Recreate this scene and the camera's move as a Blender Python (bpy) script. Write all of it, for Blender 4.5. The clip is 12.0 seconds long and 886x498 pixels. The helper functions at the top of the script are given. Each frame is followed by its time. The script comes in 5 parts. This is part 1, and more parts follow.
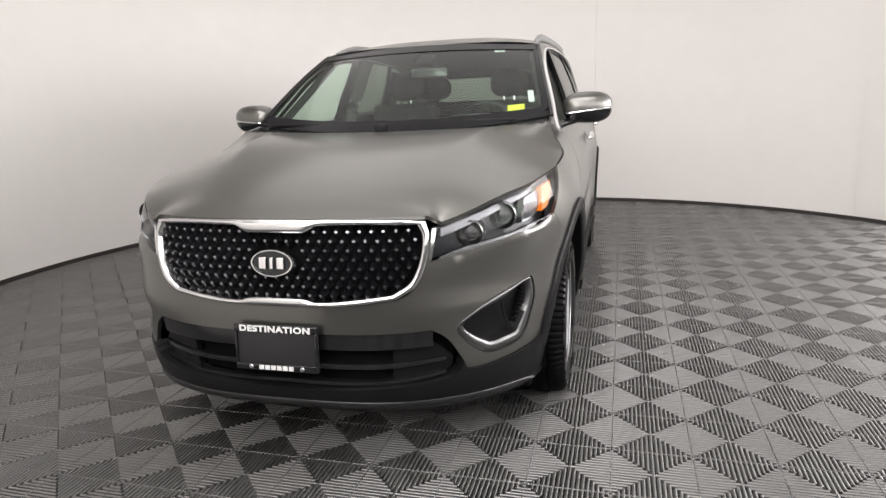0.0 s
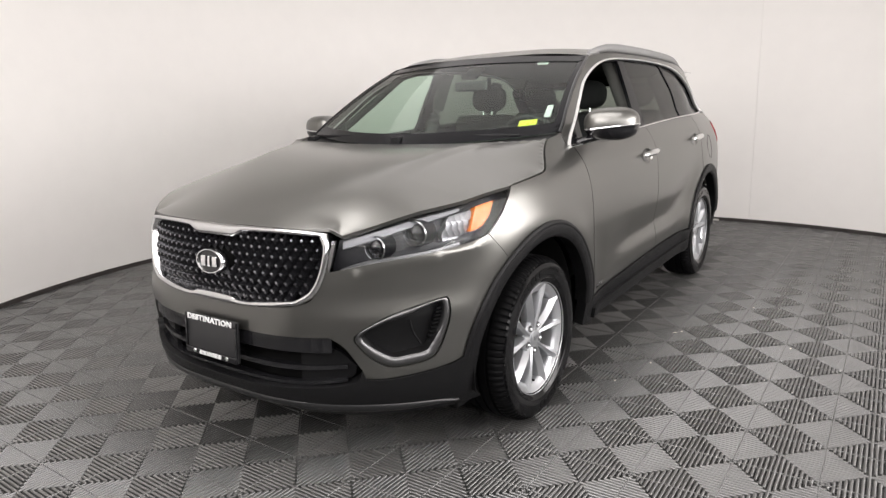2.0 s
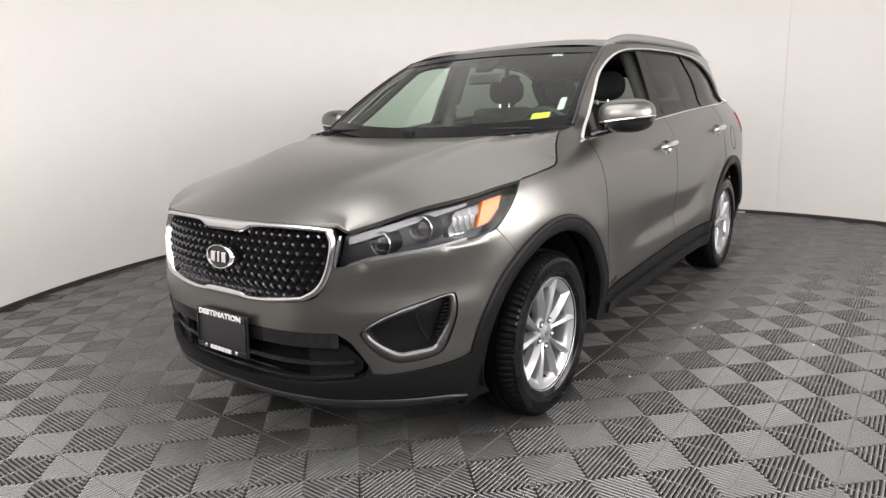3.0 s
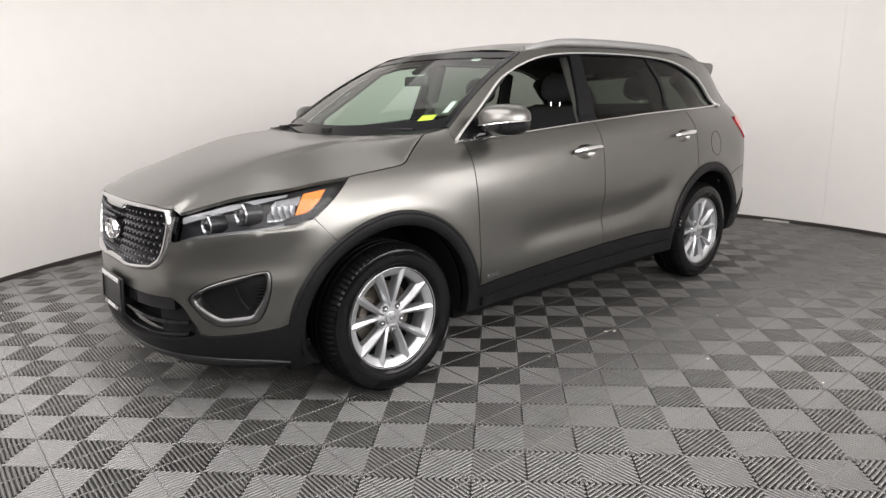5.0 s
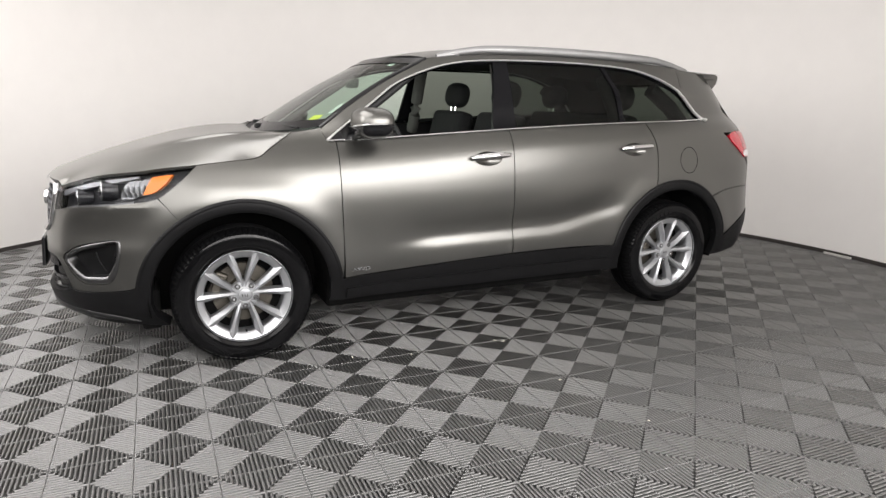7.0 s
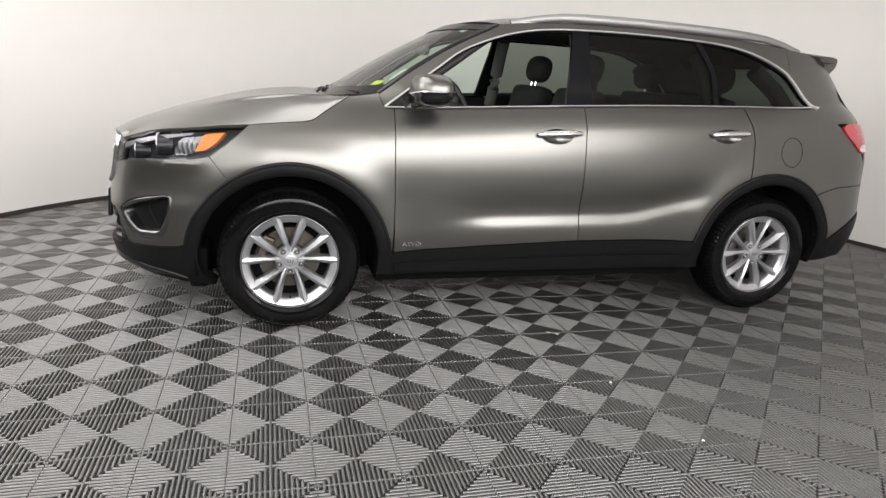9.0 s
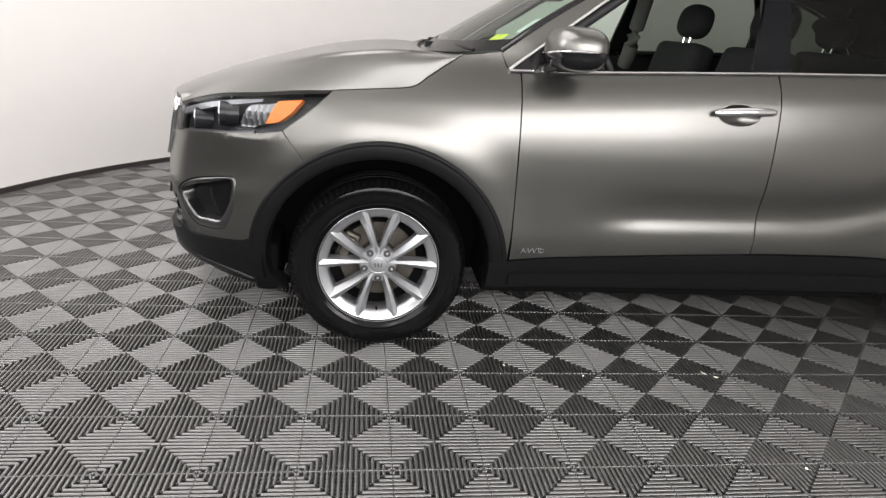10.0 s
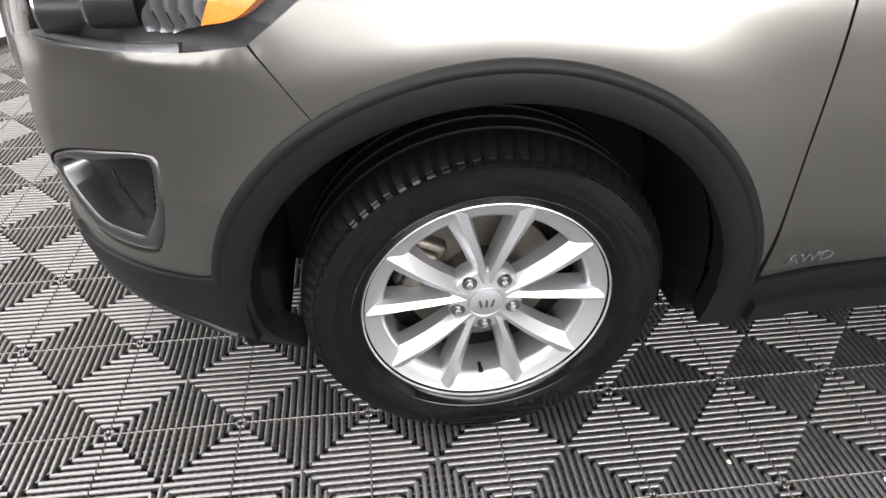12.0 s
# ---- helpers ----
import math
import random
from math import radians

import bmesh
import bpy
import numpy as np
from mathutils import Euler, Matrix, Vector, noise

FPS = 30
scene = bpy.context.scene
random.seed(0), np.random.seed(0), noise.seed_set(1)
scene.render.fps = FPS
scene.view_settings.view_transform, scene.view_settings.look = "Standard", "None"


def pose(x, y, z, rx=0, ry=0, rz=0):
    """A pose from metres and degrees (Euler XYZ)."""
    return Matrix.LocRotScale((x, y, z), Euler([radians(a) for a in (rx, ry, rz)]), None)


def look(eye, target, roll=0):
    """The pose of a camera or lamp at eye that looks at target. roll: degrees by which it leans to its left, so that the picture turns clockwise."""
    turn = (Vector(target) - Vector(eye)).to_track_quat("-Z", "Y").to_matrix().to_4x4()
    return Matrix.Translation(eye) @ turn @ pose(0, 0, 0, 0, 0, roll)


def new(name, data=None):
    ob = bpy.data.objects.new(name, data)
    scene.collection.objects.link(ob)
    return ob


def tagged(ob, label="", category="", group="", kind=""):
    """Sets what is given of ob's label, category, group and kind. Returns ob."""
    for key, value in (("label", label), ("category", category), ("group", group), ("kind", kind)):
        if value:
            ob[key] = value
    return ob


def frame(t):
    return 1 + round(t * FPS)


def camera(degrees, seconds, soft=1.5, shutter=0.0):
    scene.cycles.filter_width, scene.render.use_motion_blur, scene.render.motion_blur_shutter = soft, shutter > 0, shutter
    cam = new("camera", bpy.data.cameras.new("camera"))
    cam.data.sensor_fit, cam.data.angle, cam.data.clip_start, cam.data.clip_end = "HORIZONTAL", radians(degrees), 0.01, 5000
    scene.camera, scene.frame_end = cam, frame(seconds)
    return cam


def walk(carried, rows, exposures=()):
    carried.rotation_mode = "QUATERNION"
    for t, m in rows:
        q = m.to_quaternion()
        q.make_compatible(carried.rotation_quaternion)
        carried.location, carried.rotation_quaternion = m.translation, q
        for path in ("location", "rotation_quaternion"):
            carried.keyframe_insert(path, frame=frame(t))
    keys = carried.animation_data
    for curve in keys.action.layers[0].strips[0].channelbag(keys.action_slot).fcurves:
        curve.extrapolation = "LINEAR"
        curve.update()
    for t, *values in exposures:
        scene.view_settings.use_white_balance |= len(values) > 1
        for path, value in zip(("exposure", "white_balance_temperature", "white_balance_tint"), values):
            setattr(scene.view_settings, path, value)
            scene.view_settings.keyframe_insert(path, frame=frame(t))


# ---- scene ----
cam = camera(69.1, 12.0, soft=1.4)
PATH = [
    (0, (0.011, -2.803, 1.291), (-0.517, -0.928, 0.838), -2.4),
    (0.5, (0.367, -2.709, 1.288), (-0.351, -0.897, 0.84), -1.8),
    (1, (0.666, -2.566, 1.301), (-0.238, -0.834, 0.873), -1.8),
    (1.5, (0.893, -2.46, 1.311), (-0.182, -0.821, 0.913), -1.6),
    (2, (0.954, -2.379, 1.303), (-0.171, -0.779, 0.885), -1.8),
    (2.5, (0.965, -2.341, 1.308), (-0.195, -0.772, 0.869), -1.9),
    (2.7, (0.959, -2.333, 1.305), (-0.213, -0.773, 0.868), -2.2),
    (4.3, (1.657, -2.048, 1.317), (0.336, -0.613, 0.874), -1.3),
    (4.5, (1.765, -1.928, 1.331), (0.402, -0.53, 0.894), -1.3),
    (5, (2.089, -1.672, 1.329), (0.598, -0.419, 0.875), -1.2),
    (5.5, (2.395, -1.373, 1.322), (0.82, -0.22, 0.885), 0.7),
    (6, (2.655, -1.03, 1.348), (1.011, 0.032, 0.936), 1.4),
    (6.5, (2.955, -0.702, 1.351), (1.216, 0.201, 0.949), 1.0),
    (6.7, (3.0, -0.567, 1.339), (1.243, 0.289, 0.914), 1.0),
    (8.3, (3.282, -0.139, 1.34), (1.431, 0.46, 0.877), 2.1),
    (8.5, (3.256, -0.125, 1.355), (1.403, 0.453, 0.874), 2.8),
    (9, (2.951, -0.138, 1.292), (1.09, 0.382, 0.774), 3.6),
    (9.5, (2.571, -0.167, 1.296), (0.717, 0.293, 0.702), 2.9),
    (10, (2.166, -0.13, 1.286), (0.301, 0.139, 0.617), 4.5),
    (10.5, (1.748, -0.227, 1.249), (-0.091, -0.069, 0.479), 2.8),
    (11, (1.334, -0.245, 1.221), (-0.437, -0.106, 0.302), 2.5),
    (11.5, (0.938, -0.24, 1.24), (-0.703, -0.109, 0.104), 3.0),
    (12, (0.689, -0.251, 1.173), (-0.903, -0.033, -0.018), 1.0),
]
walk(cam, [(t, look(eye, target, roll)) for t, eye, target, roll in PATH], [(0, -0.30, 6590, 13), (2.7, -0.26, 6590, 13), (4.4, -0.28, 6590, 12.5), (5.5, -0.31, 6580, 12), (8.5, -0.47, 6570, 12), (9.2, -0.50, 6560, 12), (10.5, -0.38, 6500, 12.5), (11.2, -0.04, 6490, 13), (12.0, 0.36, 6510, 13)])

# ---- light ----
world = bpy.data.worlds.new("booth_world")
scene.world = world
world.use_nodes = True
world.node_tree.nodes["Background"].inputs[0].default_value = (1.0, 0.97, 0.94, 1)
world.node_tree.nodes["Background"].inputs[1].default_value = 0.02

ROOM_X, ROOM_Y, ROOM_R, ROOM_H = -0.69, 1.28, 4.04, 3.1
ENTRY_R, ENTRY_A0, ENTRY_A1 = 4.95, 253.0, 397.0  # the booth widens where it opens to the photographer


def area_lamp(name, eye, target, sx, sy, power, colour=(1.0, 0.985, 0.97)):
    data = bpy.data.lights.new(name, "AREA")
    data.shape, data.size, data.size_y, data.energy, data.color = "RECTANGLE", sx, sy, power, colour
    ob = new(name, data)
    ob.matrix_world = look(eye, target)
    return ob


# added lamps, none in view: ceiling panels and low wide softboxes across the entry
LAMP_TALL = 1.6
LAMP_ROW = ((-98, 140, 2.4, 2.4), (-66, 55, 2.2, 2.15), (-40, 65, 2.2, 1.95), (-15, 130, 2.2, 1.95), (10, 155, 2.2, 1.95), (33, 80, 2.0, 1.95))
area_lamp("unseen_ceiling_lamp", (-0.8, -1.2, 3.06), (-0.8, -1.2, 0), 3.2, 2.4, 140)
area_lamp("unseen_ceiling_lamp", (-1.5, 1.9, 3.06), (-1.5, 1.9, 0), 3.0, 2.2, 26)
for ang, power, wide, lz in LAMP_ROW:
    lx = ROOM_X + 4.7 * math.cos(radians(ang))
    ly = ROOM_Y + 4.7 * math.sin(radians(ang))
    area_lamp("unseen_softbox_lamp", (lx, ly, lz), (ROOM_X, ROOM_Y, lz - 0.35), wide, LAMP_TALL, power)


# ---- materials ----
def material(name, colour, rough=0.5, metal=0.0, coat=0.0, var=0.0, scale=8.0, bump=0.0, bump_scale=60.0, rough_var=0.0, **more):
    m = bpy.data.materials.new(name)
    m.use_nodes = True
    nt = m.node_tree
    p = nt.nodes["Principled BSDF"]
    p.inputs["Base Color"].default_value = (*colour, 1)
    p.inputs["Roughness"].default_value = rough
    p.inputs["Metallic"].default_value = metal
    p.inputs["Coat Weight"].default_value = coat
    p.inputs["Coat Roughness"].default_value = more.get("coat_rough", 0.04)
    if "coat_ior" in more:
        p.inputs["Coat IOR"].default_value = more["coat_ior"]
    if "spec" in more:
        p.inputs["Specular IOR Level"].default_value = more["spec"]
    if "trans" in more:
        p.inputs["Transmission Weight"].default_value = more["trans"]
    co = nt.nodes.new("ShaderNodeTexCoord")
    if var or rough_var:
        big = nt.nodes.new("ShaderNodeTexNoise")
        big.inputs["Scale"].default_value, big.inputs["Detail"].default_value = scale, 6
        fine = nt.nodes.new("ShaderNodeTexNoise")
        fine.inputs["Scale"].default_value, fine.inputs["Detail"].default_value = scale * 9, 3
        mix = nt.nodes.new("ShaderNodeMath")
        mix.operation = "ADD"
        for n in (big, fine):
            nt.links.new(co.outputs["Object"], n.inputs["Vector"])
        nt.links.new(big.outputs["Fac"], mix.inputs[0])
        nt.links.new(fine.outputs["Fac"], mix.inputs[1])
        ramp = nt.nodes.new("ShaderNodeMapRange")
        ramp.inputs["From Min"].default_value, ramp.inputs["From Max"].default_value = 0.7, 1.3
        ramp.inputs["To Min"].default_value, ramp.inputs["To Max"].default_value = 1 - var, 1 + var
        nt.links.new(mix.outputs[0], ramp.inputs["Value"])
        mul = nt.nodes.new("ShaderNodeVectorMath")
        mul.operation = "SCALE"
        mul.inputs[0].default_value = colour
        nt.links.new(ramp.outputs[0], mul.inputs["Scale"])
        nt.links.new(mul.outputs[0], p.inputs["Base Color"])
        if rough_var:
            rr = nt.nodes.new("ShaderNodeMapRange")
            rr.inputs["From Min"].default_value, rr.inputs["From Max"].default_value = 0.7, 1.3
            rr.inputs["To Min"].default_value, rr.inputs["To Max"].default_value = rough - rough_var, rough + rough_var
            nt.links.new(mix.outputs[0], rr.inputs["Value"])
            nt.links.new(rr.outputs[0], p.inputs["Roughness"])
    if bump:
        bn = nt.nodes.new("ShaderNodeTexNoise")
        bn.inputs["Scale"].default_value, bn.inputs["Detail"].default_value = bump_scale, 4
        nt.links.new(co.outputs["Object"], bn.inputs["Vector"])
        bp = nt.nodes.new("ShaderNodeBump")
        bp.inputs["Strength"].default_value, bp.inputs["Distance"].default_value = bump, 0.002
        nt.links.new(bn.outputs["Fac"], bp.inputs["Height"])
        nt.links.new(bp.outputs[0], p.inputs["Normal"])
    return m


M_WALL = material("white_wall_paint", (0.80, 0.78, 0.757), 0.6, var=0.015, scale=0.6, bump=0.05, bump_scale=120)
M_DIM = material("unseen_entry_dark", (0.10, 0.098, 0.096), 0.85, var=0.1, scale=2.0)
M_CEIL = material("pale_ceiling_paint", (0.68, 0.667, 0.65), 0.7, var=0.01, scale=1.0)
M_BASE = material("dark_trim", (0.035, 0.03, 0.028), 0.5, var=0.2)
M_SLAB = material("sealed_slab", (0.006, 0.006, 0.006), 0.9, spec=0.1, var=0.2, scale=3)
M_TILE = material("grey_floor_plastic", (0.034, 0.0335, 0.032), 0.40, coat=0.8, coat_rough=0.38, coat_ior=1.8, var=0.22, scale=1.6, rough_var=0.08, spec=1.0)
# stains run on from tile to tile, and each tile has a slightly different grey
tile_nodes = M_TILE.node_tree
where = tile_nodes.nodes.new("ShaderNodeNewGeometry")
for node in tile_nodes.nodes:
    if node.bl_idname == "ShaderNodeTexNoise":
        tile_nodes.links.new(where.outputs["Position"], node.inputs["Vector"])
tile_info = tile_nodes.nodes.new("ShaderNodeObjectInfo")
tile_tone = tile_nodes.nodes.new("ShaderNodeMapRange")
tile_tone.inputs["To Min"].default_value, tile_tone.inputs["To Max"].default_value = 0.86, 1.14
tile_scale = tile_nodes.nodes.new("ShaderNodeVectorMath")
tile_scale.operation = "SCALE"
tile_base = tile_nodes.nodes["Principled BSDF"].inputs["Base Color"]
tile_nodes.links.new(tile_base.links[0].from_socket, tile_scale.inputs[0])
tile_nodes.links.new(tile_info.outputs["Random"], tile_tone.inputs["Value"])
tile_nodes.links.new(tile_tone.outputs[0], tile_scale.inputs["Scale"])
tile_nodes.links.new(tile_scale.outputs[0], tile_base)
M_PAINT = material("pewter_metallic_paint", (0.1395, 0.138, 0.1285), 0.315, metal=0.93, coat=0.5, coat_rough=0.16, var=0.012, scale=900)
M_BLACK = material("black_textured_plastic", (0.006, 0.006, 0.0064), 0.45, var=0.15, scale=30, bump=0.25, bump_scale=900, spec=0.16)
M_LIP = material("smooth_black_plastic", (0.010, 0.010, 0.0105), 0.3, var=0.15, scale=20, bump=0.1, bump_scale=600, spec=0.4)
M_GLOSS = material("gloss_black_plastic", (0.008, 0.008, 0.009), 0.12)
M_RAIL = material("satin_rail", (0.34, 0.34, 0.34), 0.5, metal=0.9, var=0.03)
M_PIANO = material("satin_black_pillar", (0.005, 0.005, 0.006), 0.2, spec=0.14)
M_DARK = material("matt_black", (0.004, 0.004, 0.004), 0.9, spec=0.1)
M_CHROME = material("chrome", (0.85, 0.85, 0.86), 0.09, metal=1.0)
M_SATIN = material("satin_silver", (0.62, 0.62, 0.62), 0.28, metal=1.0)
M_ALLOY = material("silver_wheel_paint", (0.45, 0.46, 0.475), 0.34, metal=0.8, coat=0.3, var=0.03, scale=20)
M_TYRE = material("wet_look_rubber", (0.003, 0.003, 0.0034), 0.12, var=0.2, scale=12, rough_var=0.05, bump=0.06, bump_scale=90, spec=0.22)
M_TREAD = material("tread_rubber", (0.003, 0.003, 0.0033), 0.5, var=0.2, scale=14, bump=0.06, bump_scale=250, spec=0.07)
M_GLASS = material("clear_glass", (0.80, 0.93, 0.86), 0.0, trans=1.0)
M_AMBER = material("amber_reflector", (0.74, 0.18, 0.01), 0.3, var=0.15, scale=90, bump=0.4, bump_scale=250)
M_RED = material("red_lamp_lens", (0.40, 0.012, 0.026), 0.12, coat=1.0, var=0.1, scale=60)
M_SEAT = material("black_seat_fabric", (0.009, 0.009, 0.010), 0.85, var=0.2, scale=40, bump=0.4, bump_scale=500)
M_INTER = material("dark_interior_plastic", (0.011, 0.011, 0.012), 0.6, var=0.15, scale=25)
M_TRIM = material("grey_pillar_trim", (0.085, 0.083, 0.078), 0.9, var=0.05, scale=20)
M_DISC = material("brake_iron", (0.11, 0.10, 0.085), 0.5, metal=0.9, var=0.2, scale=25)
M_WHITE = material("white_print", (0.6, 0.6, 0.6), 0.5)
M_YELLOW = material("yellow_sticker", (0.60, 0.60, 0.05), 0.5)
M_PLATE = material("black_plate", (0.012, 0.012, 0.013), 0.35, var=0.1)


# ---- mesh helpers ----
def link_mesh(name, verts, faces, mat, parent=None, label="", smooth=False, normals=None, matrix=None):
    me = bpy.data.meshes.new(name)
    me.from_pydata([tuple(map(float, v)) for v in verts], [], [tuple(map(int, f)) for f in faces])
    me.materials.append(mat)
    if smooth:
        me.shade_smooth()
        if normals is None:
            me.set_sharp_from_angle(angle=radians(38))
        else:
            me.normals_split_custom_set_from_vertices([tuple(map(float, n)) for n in normals])
    ob = new(name, me)
    if parent is not None:
        ob.parent = parent
    if matrix is not None:
        ob.matrix_basis = matrix
    if label:
        ob["label"] = label
    return ob


def part(name, bm, mat, parent=None, label="", smooth=True, matrix=None):
    me = bpy.data.meshes.new(name)
    bm.normal_update()
    bm.to_mesh(me)
    bm.free()
    me.materials.append(mat)
    if smooth:
        me.shade_smooth()
        me.set_sharp_from_angle(angle=radians(38))
    ob = new(name, me)
    if parent is not None:
        ob.parent = parent
    if matrix is not None:
        ob.matrix_basis = matrix
    if label:
        ob["label"] = label
    return ob


def thing(name, label, category, group="", kind="", at=(0, 0, 0)):
    ob = new(name)
    ob.empty_display_size = 0.1
    ob.location = at
    return tagged(ob, label, category, group, kind)


def box(bm, x0, x1, y0, y1, z0, z1, bevel=0.0):
    r = bmesh.ops.create_cube(bm, size=1)
    for v in r["verts"]:
        v.co = Vector((x0 + (v.co.x + 0.5) * (x1 - x0), y0 + (v.co.y + 0.5) * (y1 - y0), z0 + (v.co.z + 0.5) * (z1 - z0)))
    if bevel:
        es = list({e for v in r["verts"] for e in v.link_edges})
        bmesh.ops.bevel(bm, geom=es, offset=bevel, segments=3, affect="EDGES", profile=0.6)
    return bm


def lathe(profile, segs=64, axis="x"):
    """Verts and faces of a profile of (radius, along) turned round an axis."""
    vs, fs = [], []
    n = len(profile)
    for k in range(segs):
        a = 2 * math.pi * k / segs
        for r, h in profile:
            vs.append((h, r * math.cos(a), r * math.sin(a)) if axis == "x" else (r * math.cos(a), r * math.sin(a), h))
    for k in range(segs):
        q = (k + 1) % segs
        for i in range(n - 1):
            fs.append((k * n + i, k * n + i + 1, q * n + i + 1, q * n + i))
    return vs, fs


def tube(points, radius, segs=8, flat=1.0):
    """Verts and faces of a round bar along points; flat scales its second axis."""
    pts = [Vector(p) for p in points]
    vs, fs = [], []
    for i, p in enumerate(pts):
        d = (pts[min(i + 1, len(pts) - 1)] - pts[max(i - 1, 0)]).normalized()
        a = d.orthogonal() if abs(d.z) > 0.95 else d.cross(Vector((0, 0, 1)))
        a.normalize()
        b = d.cross(a)
        r = radius[i] if isinstance(radius, (list, tuple)) else radius
        for k in range(segs):
            t = 2 * math.pi * k / segs
            vs.append(p + a * r * math.cos(t) + b * r * flat * math.sin(t))
    for i in range(len(pts) - 1):
        for k in range(segs):
            q = (k + 1) % segs
            fs.append((i * segs + k, i * segs + q, (i + 1) * segs + q, (i + 1) * segs + k))
    fs.append(tuple(range(segs))[::-1])
    fs.append(tuple(range((len(pts) - 1) * segs, len(pts) * segs)))
    return vs, fs


def smooth_line(pts, step=0.02):
    """A Catmull-Rom line through points, resampled."""
    p = np.array(pts, float)
    if len(p) == 2:
        n = max(2, int(np.linalg.norm(p[1] - p[0]) / step) + 1)
        return p[0] + (p[1] - p[0]) * np.linspace(0, 1, n)[:, None]
    q = np.vstack([2 * p[0] - p[1], p, 2 * p[-1] - p[-2]])
    out = []
    for i in range(1, len(q) - 2):
        n = max(2, int(np.linalg.norm(q[i + 1] - q[i]) / step) + 1)
        t = np.linspace(0, 1, n, endpoint=False)[:, None]
        out.append(0.5 * (2 * q[i] + (q[i + 1] - q[i - 1]) * t + (2 * q[i - 1] - 5 * q[i] + 4 * q[i + 1] - q[i + 2]) * t ** 2 + (3 * q[i] - q[i - 1] - 3 * q[i + 1] + q[i + 2]) * t ** 3))
    out.append(p[-1:])
    return np.vstack(out)


def outline(*segs, step=0.02):
    """A closed outline of smooth pieces that meet at corners."""
    rows = []
    for s in segs:
        rows.extend(smooth_line(s, step)[:, :2])
    keep = [rows[0]]
    for r in rows[1:]:
        if np.linalg.norm(r - keep[-1]) > 1e-4:
            keep.append(r)
    if np.linalg.norm(keep[0] - keep[-1]) < 1e-4:
        keep.pop()
    return np.array(keep)


def inside(points, loop):
    x, y = points[:, 0], points[:, 1]
    hit = np.zeros(len(points), bool)
    x0, y0 = loop[:, 0], loop[:, 1]
    x1, y1 = np.roll(x0, -1), np.roll(y0, -1)
    for a, b, c, d in zip(x0, y0, x1, y1):
        if b != d:
            hit ^= ((b > y) != (d > y)) & (x < (c - a) * (y - b) / (d - b) + a)
    return hit


def fill(loop, holes=(), step=0.04):
    """Triangles inside a flat outline, with holes, on a fine grid."""
    from mathutils.geometry import delaunay_2d_cdt
    loops = [np.asarray(loop)] + [np.asarray(h) for h in holes]
    edge = np.vstack(loops)
    lo, hi = loops[0].min(0), loops[0].max(0)
    gx, gy = np.meshgrid(np.arange(lo[0], hi[0], step), np.arange(lo[1], hi[1], step))
    grid = np.c_[gx.ravel(), gy.ravel()]
    grid[:, 0] += (np.round((grid[:, 1] - lo[1]) / step) % 2) * step / 2
    ok = inside(grid, loops[0])
    for h in loops[1:]:
        ok &= ~inside(grid, h)
    grid = grid[ok]
    if len(grid):
        near = np.min(((grid[:, None, :] - edge[None]) ** 2).sum(-1), axis=1)
        grid = grid[near > (0.45 * step) ** 2]
    allv = np.vstack([edge, grid]) if len(grid) else edge
    edges, k = [], 0
    for lp in loops:
        n = len(lp)
        edges += [(k + i, k + (i + 1) % n) for i in range(n)]
        k += n
    vs, _, fs, *_ = delaunay_2d_cdt([Vector(v) for v in allv], edges, [], 0, 1e-6)
    vs = np.array([tuple(v) for v in vs])
    tri = np.array([tuple(f) for f in fs])
    mid = vs[tri].mean(1)
    ok = inside(mid, loops[0])
    for h in loops[1:]:
        ok &= ~inside(mid, h)
    tri = tri[ok]
    a, b, c = vs[tri[:, 0]], vs[tri[:, 1]], vs[tri[:, 2]]
    back = ((b - a)[:, 0] * (c - a)[:, 1] - (b - a)[:, 1] * (c - a)[:, 0]) < 0
    tri[back] = tri[back][:, ::-1]
    return vs, tri


def surface_normals(surf, uv, e=6e-4):
    du = surf(uv + [e, 0]) - surf(uv - [e, 0])
    dv = surf(uv + [0, e]) - surf(uv - [0, e])
    n = np.cross(du, dv)
    return n / np.maximum(np.linalg.norm(n, axis=1), 1e-12)[:, None]


def rim_distance(uv, loops):
    """Distance of flat points to the nearest outline."""
    best = np.full(len(uv), 1e9)
    for lp in loops:
        a, b = lp, np.roll(lp, -1, axis=0)
        ab = b - a
        t = np.clip(((uv[:, None, :] - a[None]) * ab[None]).sum(-1) / np.maximum((ab ** 2).sum(-1), 1e-12)[None], 0, 1)
        d = np.sqrt((((a[None] + ab[None] * t[..., None]) - uv[:, None, :]) ** 2).sum(-1)).min(1)
        best = np.minimum(best, d)
    return best


def crowned(surf, loops, height, width):
    """The surface raised away from the outlines, so that a moulding has a rounded section."""
    def f(uv):
        d = np.clip(rim_distance(uv, loops) / width, 0, 1)
        return surf(uv) + surface_normals(surf, uv) * (height * np.sin(d * math.pi / 2))[:, None]
    return f


